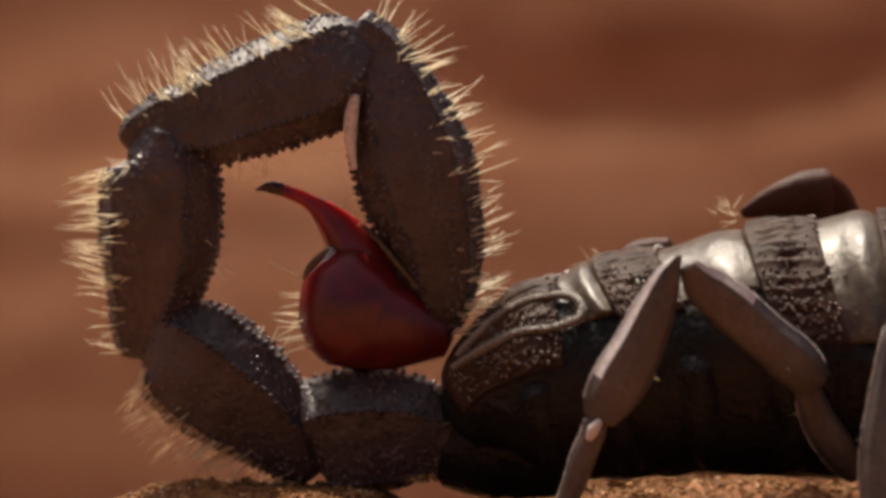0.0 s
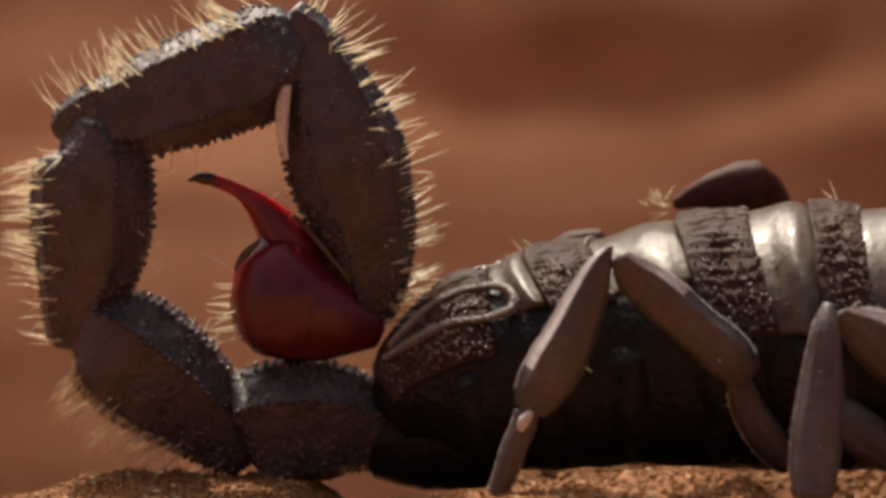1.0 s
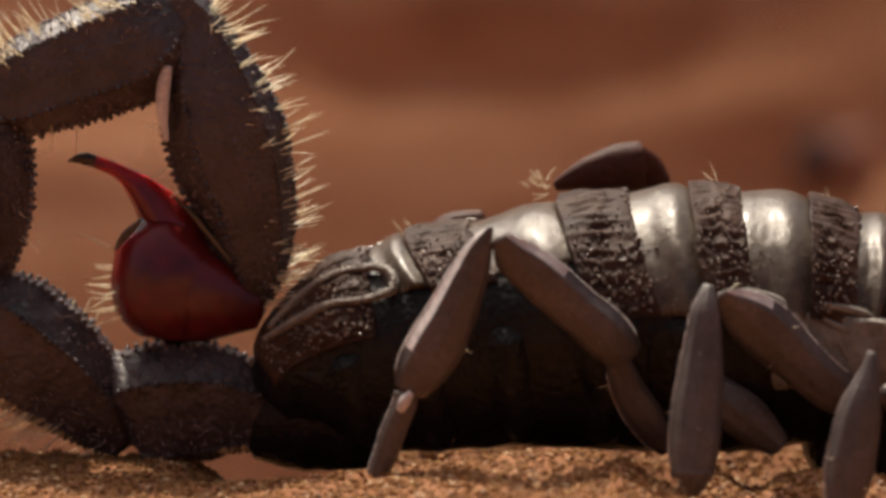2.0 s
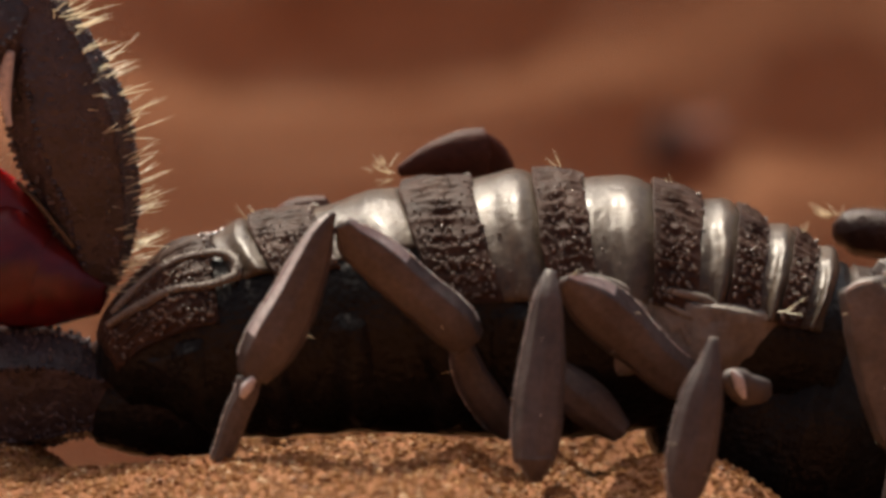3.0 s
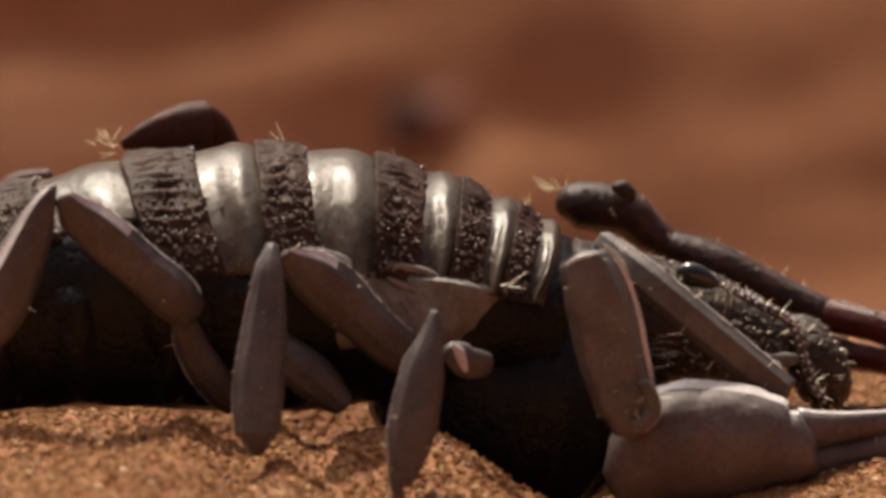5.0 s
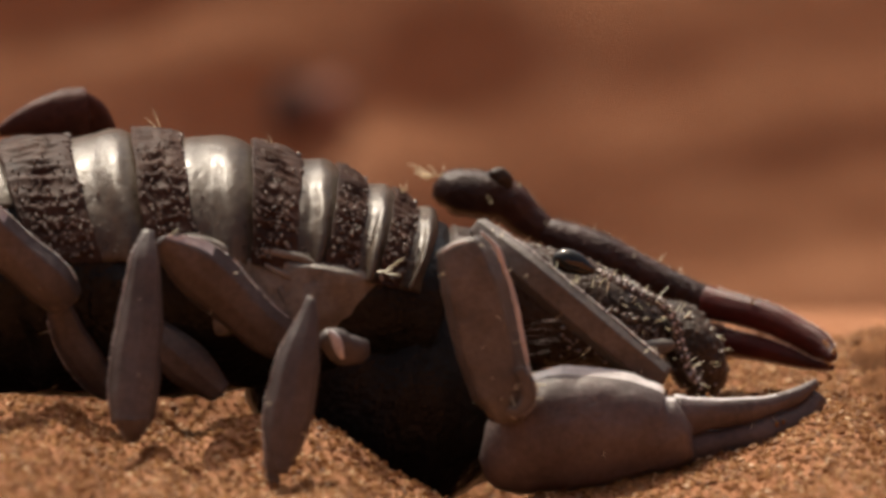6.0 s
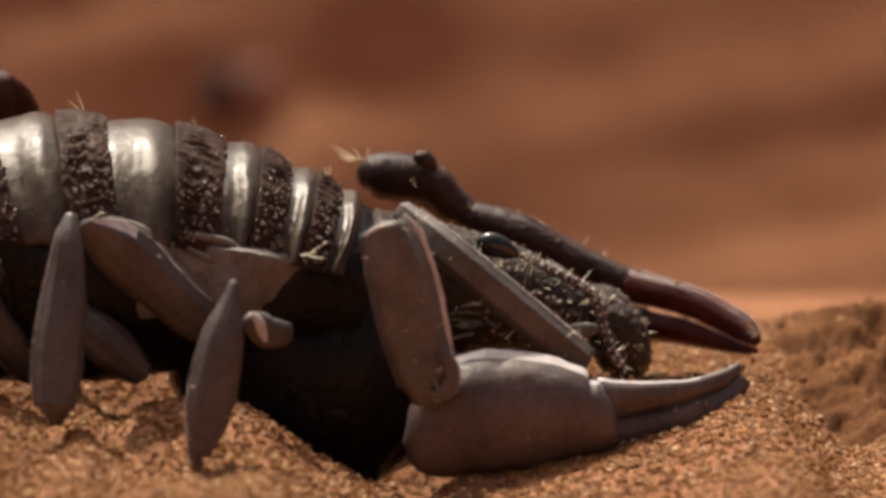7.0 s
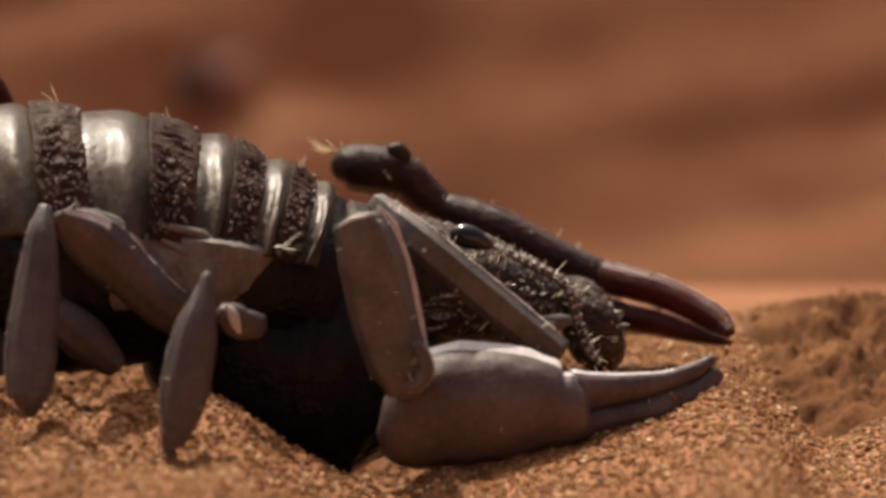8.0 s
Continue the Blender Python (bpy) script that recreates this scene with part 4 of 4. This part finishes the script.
part("forearm_keel", *edge.mesh(), EDGE, forearm, "pale worn front keel of the forearm")
edge = Tube([((18.30, -13.20, 10.94), 0.06, 0.06), ((19.01, -13.20, 11.39), 0.12, 0.12), ((19.84, -13.20, 11.56), 0.06, 0.06)], rings=20, around=8, lumps=0.3)
part("forearm_keel", *edge.mesh(), EDGE, forearm, "pale worn top edge of the forearm")
jointed("near_claw", [("claw", [((20.76, -10.50, -1.55), 0.30, 0.22), ((21.09, -10.55, -1.54), 1.36, 0.98), ((21.88, -10.60, -1.37), 2.19, 1.58), ((22.82, -10.65, -1.02), 2.79, 2.01), ((23.82, -10.70, -0.45), 3.36, 2.42), ((24.91, -10.75, -0.01), 3.65, 2.63), ((26.67, -10.80, 0.21), 3.58, 2.58), ((28.71, -10.85, 0.27), 3.27, 2.35), ((30.34, -10.90, 0.20), 2.76, 1.99), ((31.48, -10.95, 0.08), 2.30, 1.66), ((32.53, -11.00, 0.38), 1.80, 1.30)]),
                      ("fixed_finger", [((31.99, -10.50, 0.78), 1.43, 1.00), ((33.44, -9.80, 0.87), 1.04, 0.73), ((35.55, -9.10, 0.94), 0.84, 0.59), ((37.66, -8.40, 1.22), 0.57, 0.40), ((39.40, -7.70, 1.68), 0.49, 0.34), ((40.55, -7.00, 2.31), 0.24, 0.17)]),
                      ("moving_finger", [((31.37, -10.50, -1.30), 1.38, 0.97), ((33.06, -9.80, -1.10), 0.96, 0.67), ((35.33, -9.10, -0.79), 0.84, 0.58), ((37.78, -8.40, -0.32), 0.91, 0.64), ((39.64, -7.70, 0.42), 0.78, 0.54), ((40.77, -7.00, 1.50), 0.51, 0.36)])], CLAW, 100, "smooth purplish-brown near claw with closed fingers", spines=5, keels=(0, 180), facets=(0, 60, 120, 180, -140, -95, -45), crisp=0.2, keel=0.03, sunlit={"claw": (342, 360, 0.36, 1.0), "fixed_finger": (335, 360, 0.0, 0.7)})
# far pedipalp: its arm in the shaded copy of the arm colour
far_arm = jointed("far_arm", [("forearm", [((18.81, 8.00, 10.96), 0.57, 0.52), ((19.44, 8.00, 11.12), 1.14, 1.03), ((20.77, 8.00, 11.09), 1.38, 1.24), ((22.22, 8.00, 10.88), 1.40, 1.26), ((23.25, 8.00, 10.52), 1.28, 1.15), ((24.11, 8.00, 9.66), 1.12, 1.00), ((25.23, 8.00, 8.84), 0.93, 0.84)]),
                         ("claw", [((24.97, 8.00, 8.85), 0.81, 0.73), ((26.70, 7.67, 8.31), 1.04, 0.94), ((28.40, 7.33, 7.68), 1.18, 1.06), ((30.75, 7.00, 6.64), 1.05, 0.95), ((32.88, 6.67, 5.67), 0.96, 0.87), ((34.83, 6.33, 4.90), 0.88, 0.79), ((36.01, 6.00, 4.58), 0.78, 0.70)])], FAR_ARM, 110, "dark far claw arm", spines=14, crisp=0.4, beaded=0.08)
knob = Tube([((21.99, 6.50, 12.50), 0.25, 0.25), ((22.57, 6.50, 12.43), 0.50, 0.50), ((23.01, 6.50, 12.09), 0.45, 0.45), ((23.22, 6.50, 11.68), 0.20, 0.20)], rings=14, around=16, lumps=0.08)
part("elbow_knob", *knob.mesh(), HEAD, far_arm, "shiny elbow knob")
jointed("far_finger", [("fixed_finger", [((35.06, 6.00, 4.82), 1.00, 0.75), ((36.69, 5.00, 4.57), 0.92, 0.69), ((38.60, 4.00, 4.18), 0.90, 0.68), ((40.53, 3.00, 3.40), 0.84, 0.63), ((41.84, 2.00, 2.72), 0.73, 0.55), ((42.35, 1.00, 2.28), 0.33, 0.25)]),
                        ("moving_finger", [((34.79, 6.00, 2.78), 0.97, 0.73), ((36.37, 5.00, 2.55), 0.83, 0.63), ((38.18, 4.00, 2.37), 0.74, 0.56), ((40.32, 3.00, 1.92), 0.52, 0.39), ((41.77, 2.00, 1.66), 0.28, 0.21), ((42.33, 1.00, 1.74), 0.17, 0.13)])], RED, 120, "dark red far fingers", crisp=0.4, beaded=0.07)
rows = []
for c in ((41.99, 1.00, 3.34), (42.28, 1.00, 2.66), (42.23, 1.00, 1.91), (41.62, -3.00, 2.02), (40.72, -6.00, 1.89), (40.62, -6.50, 1.31), (40.72, -7.00, 0.66), (37.70, 4.00, 5.27), (38.35, 4.00, 3.08), (34.14, -9.00, 1.92), (38.12, -9.00, 0.37), (33.68, -9.00, -0.11)):
    for _ in range(3):
        rows.append((np.array(c) + [RNG.gauss(0, 0.15), 0, RNG.gauss(0, 0.12)], RNG.uniform(0.06, 0.14), np.array([0, 0, 1.0])))
tagged(beads(rows, "sand_specks", SANDGRAIN, scorpion, "bright sand specks stuck to the claw tips"), kind="stuff")

# head: a sloping shield with a beaded rim, a dark gap under it, rough jaws before it
head_tube = Tube([((18.62, 0.00, 6.96), 3.53, 3.89), ((21.56, 0.00, 6.13), 3.70, 4.07), ((23.91, 0.00, 5.63), 3.54, 3.90), ((26.09, 0.00, 5.26), 3.39, 3.73), ((28.45, 0.00, 4.63), 2.96, 3.26), ((30.39, 0.00, 4.02), 2.55, 2.80), ((31.74, 0.00, 3.79), 2.02, 2.22)], rings=54, around=60, square=2.2, lumps=0.03, seed=8)
head = part("head_shield", *head_tube.mesh(), HEAD, scorpion, "dark granular head shield")
rng = random.Random(31)
tagged(beads(scatter_granules(head_tube, 300, -75, 40, 0.11, rng, 0.3, 0.98) + scatter_granules(head_tube, 150, -130, -60, 0.17, rng, 0.55, 0.98), "granulation", GRAIN, head), kind="stuff")
tagged(hairs(tube_hairs(head_tube, 26, -85, -30, 0.6, 1.3, rng, spread=0.3, s0=0.25, s1=0.7) + tube_hairs(head_tube, 16, -85, 0, 0.4, 1.0, rng, spread=0.4, s0=0.7), "bristle_coat", head, thick=0.03), kind="stuff")
rim = Tube([((27.70, -4.00, 8.34), 0.10, 0.10), ((29.15, -3.88, 7.66), 0.20, 0.20), ((30.50, -3.75, 6.90), 0.24, 0.24), ((31.68, -3.62, 6.28), 0.26, 0.26), ((32.30, -3.50, 5.45), 0.28, 0.28), ((32.59, -3.38, 4.35), 0.30, 0.30), ((32.89, -3.25, 3.22), 0.30, 0.30), ((33.45, -3.12, 2.01), 0.28, 0.28), ((34.21, -3.00, 1.05), 0.20, 0.20)], rings=60, around=12, lumps=0.2)
brow = part("shield_rim", *rim.mesh(), HEAD, head, "beaded front rim of the head shield")
tagged(beads(keel_granules(rim, (0, -60, -110, 60), 0.32, 0.15, rng), "granulation", GRAIN, brow), kind="stuff")
tagged(beads(keel_granules(rim, (-30, -85), 0.55, 0.14, rng), "pearling", EDGE, brow), kind="stuff")
tagged(hairs(tube_hairs(rim, 18, -180, 180, 0.5, 1.3, rng, spread=0.4), "bristle_coat", brow, thick=0.03), kind="stuff")
cheek = Tube([((29.71, -5.00, 3.69), 0.28, 0.20), ((30.73, -5.00, 3.94), 0.42, 0.30), ((31.94, -5.00, 4.10), 0.40, 0.28), ((32.34, -5.00, 4.17), 0.20, 0.14)], rings=20, around=20, lumps=0.08)
part("cheek", *cheek.mesh(), ARM, head, "grey cheek piece under the shield")
eye = Tube([((25.26, -4.20, 9.12), 0.39, 0.35), ((25.71, -4.20, 9.04), 0.67, 0.61), ((26.42, -4.20, 8.87), 0.71, 0.64), ((27.19, -4.20, 8.54), 0.46, 0.42), ((27.66, -4.20, 8.38), 0.22, 0.20)], rings=20, around=24, lumps=0.0, square=2.0)
part("eye", *eye.mesh(), EYE, head, "glossy black eye")

# raised keel loop on the rear plate; its pale colour paints a sun glint
loop_rows = [((-22.34, -4.50, 9.55), 0.18), ((-20.74, -5.50, 10.05), 0.24), ((-19.23, -6.00, 10.59), 0.2), ((-17.25, -6.30, 10.71), 0.2), ((-15.94, -6.00, 11.12), 0.24), ((-16.19, -4.60, 11.90), 0.24), ((-17.81, -3.60, 11.87), 0.2), ((-19.35, -3.20, 11.28), 0.2), ((-20.81, -3.20, 10.67), 0.24), ((-22.06, -3.50, 9.72), 0.2)]
loop = Tube([(trunk_skin(c, 0.42), r * 1.1, r * 1.1) for c, r in loop_rows], rings=70, around=12, square=2.0, lumps=0.1)
keel = part("keel", *loop.mesh(), SKIN, scorpion, "pale raised keel of the last back plate")
tagged(beads(keel_granules(loop, (0, 90, 180, 270), 0.35, 0.1, random.Random(70)), "granulation", GRAIN, keel), kind="stuff")
spine = Tube([((-24.54, 0.00, 5.97), 0.2, 0.2), ((-23.79, 0.00, 8.00), 0.2, 0.2), ((-22.24, 0.00, 9.55), 0.2, 0.2), ((-19.96, 0.00, 11.17), 0.2, 0.2), ((-16.82, 0.00, 12.32), 0.2, 0.2)], rings=40, around=8, lumps=0.0)
tagged(beads(keel_granules(spine, (0, 20, -40), 0.5, 0.24, random.Random(71)), "granulation", GRAIN, keel), kind="stuff")


# soft folds of the flank below the plates
def fold(rows, seed):
    t = Tube([(trunk_skin(c, 0.42), w, w) for c, w, _d in rows], rings=30, around=24, square=2.4, lumps=0.06, seed=seed)
    return part("flank_fold", *t.mesh(), SKIN, scorpion, "grey-brown skin fold of the flank")


back_plate("flank_skin", 5.2, 16.4, SKIN, 0.35, reach=24, middle=-92, slant=-0.3, taper=3.0, label="grey-brown creased skin of the flank")
fold([((2.98, -7.40, 10.95), 0.12, 0.12), ((4.52, -7.40, 10.69), 0.20, 0.20), ((5.93, -7.40, 10.04), 0.26, 0.26), ((7.05, -7.40, 8.91), 0.14, 0.14)], 133)
fold([((7.43, -7.60, 10.20), 0.12, 0.12), ((8.94, -7.60, 9.88), 0.22, 0.22), ((10.57, -7.60, 9.49), 0.24, 0.24), ((11.30, -7.60, 9.02), 0.12, 0.12)], 135)
fold([((8.12, -7.80, 9.31), 0.10, 0.10), ((9.53, -7.80, 8.65), 0.22, 0.22), ((10.97, -7.80, 8.06), 0.12, 0.12)], 136)
fold([((11.56, -7.60, 8.96), 0.10, 0.10), ((12.87, -7.60, 8.50), 0.22, 0.22), ((14.24, -7.60, 8.37), 0.12, 0.12)], 137)
fold([((11.29, -7.90, 8.45), 0.10, 0.10), ((11.17, -7.90, 7.28), 0.20, 0.20), ((10.92, -7.90, 5.89), 0.14, 0.14)], 138)
fold([((7.47, -7.90, 8.60), 0.10, 0.10), ((8.29, -7.90, 7.28), 0.30, 0.30), ((9.45, -7.90, 5.95), 0.20, 0.20)], 139)
fold([((9.11, -7.90, 7.94), 0.10, 0.10), ((9.77, -7.90, 6.95), 0.25, 0.25), ((10.33, -7.90, 6.02), 0.15, 0.15)], 140)


def stone(name, at, size, mat, seed, label, category):
    bm = bmesh.new()
    bmesh.ops.create_icosphere(bm, subdivisions=3, radius=1.0)
    for v in bm.verts:
        f = 1 + 0.28 * noise.noise(v.co * 1.3 + Vector((seed, 0, 0))) + 0.1 * noise.noise(v.co * 4 + Vector((0, seed, 0)))
        v.co = Vector((v.co.x * size[0], v.co.y * size[1], v.co.z * size[2])) * f
    me = bpy.data.meshes.new(name)
    vs = [(np.array(v.co) + at).tolist() for v in bm.verts]
    fs = [tuple(v.index for v in q.verts) for q in bm.faces]
    bm.free()
    return tagged(part(name, vs, fs, mat), label, category)


STONE = chitin("dark_stone", (0.03, 0.011, 0.008), (0.07, 0.026, 0.018), 0.95, coarse=90, fine=900)
PINK = chitin("pale_stone", (0.19, 0.085, 0.06), (0.27, 0.13, 0.095), 0.95, coarse=90, fine=900)
stone("stone", on_bank((14.87, 240.00, -15.9), (18.87, 420.00, -40.8)) + [0, 1.0, -0.8], (3.7, 3.2, 3.4), STONE, 1.0, "dark reddish-brown stone on the sand bank", "stone")
stone("stone", on_bank((18.0, 240.00, -15.6), (22.75, 420.00, -40.4)) + [0, 1.0, -0.6], (2.6, 2.6, 2.8), PINK, 5.0, "dull pinkish-brown stone beside the dark one", "stone")
twig = Tube([((49.50, 14.00, -0.42), 0.1, 0.12), ((50.72, 14.00, -0.56), 0.28, 0.3), ((52.28, 14.00, -0.42), 0.2, 0.25), ((53.15, 14.00, -0.21), 0.08, 0.1)], rings=24, around=12, lumps=0.1)
tagged(part("twig", *twig.mesh(), STONE), "short dark twig lying on the sand", "twig")

CLOD = chitin("earth_clod", (0.075, 0.03, 0.012), (0.19, 0.083, 0.034), 0.9, coarse=260, fine=2400, bump=1.0, spec=0.06)


def earth_clump():
    """A rough heap of brown earth beyond the claw tips."""
    v, f, n = [], [], 96
    for j in range(n + 1):
        for i in range(n + 1):
            x, y = 42.5 + 27.0 * i / n, -9.0 + 30.0 * j / n
            u, w = (x - 56.0 + 0.12 * (y - 6)) / 13.0, (y - 6.0) / 14.5
            rim = max(0.0, 1 - (u * u) ** 2 - (w * w) ** 1.5)
            q = (x * 0.5, y * 0.5, 3.0)
            rough = 1.3 * noise.noise(q) + 1.0 * abs(noise.noise((x * 1.1, y * 1.1, 8.0))) + 0.45 * noise.noise((x * 2.6, y * 2.6, 4.0))
            v.append((x, y, float(ground_height(x, y)) - 1.2 + rim * (2.3 + 1.3 * rough)))
    for j in range(n):
        for i in range(n):
            k = j * (n + 1) + i
            f.append((k, k + 1, k + n + 2, k + n + 1))
    return part("earth_clump", v, f, CLOD)


tagged(earth_clump(), "rough crumbly heap of brown earth on the sand", "earth", kind="stuff")
rng = random.Random(77)
for k in range(10):
    x, y = 45.0 + 14 * rng.random(), 7 + 8 * rng.random()
    r = rng.uniform(0.3, 0.7)
    tagged(stone("clod", (x, y, surface(x, y) + r * 0.6), (r * 1.3, r, r * 0.7), CLOD, 10.0 + k, "small crumbly brown clod of earth on the sand", "clod"), group="clods beyond the claws")

# jaws under the front of the head
for k, y in enumerate((-1.6, 2.6)):
    t = Tube([((32.05, 1.00, 4.59), 0.91, 0.82), ((33.41, 1.00, 3.57), 1.62, 1.46), ((34.11, 1.00, 2.20), 1.74, 1.56), ((34.51, 1.00, 0.89), 1.26, 1.14), ((34.57, 1.00, 0.15), 0.49, 0.44)], rings=30, around=28, lumps=0.06, seed=140 + k)
    t.c[:, 1] += y
    jaw = part("jaw", *t.mesh(), HEAD, scorpion, "dark hairy jaw")
    tagged(beads(scatter_granules(t, 90, -170, 40, 0.13, random.Random(141 + k)), "granulation", GRAIN, jaw), kind="stuff")
    tagged(hairs(tube_hairs(t, 16, -180, 60, 0.4, 0.9, random.Random(143 + k), spread=0.4), "bristle_coat", jaw, thick=0.03), kind="stuff")
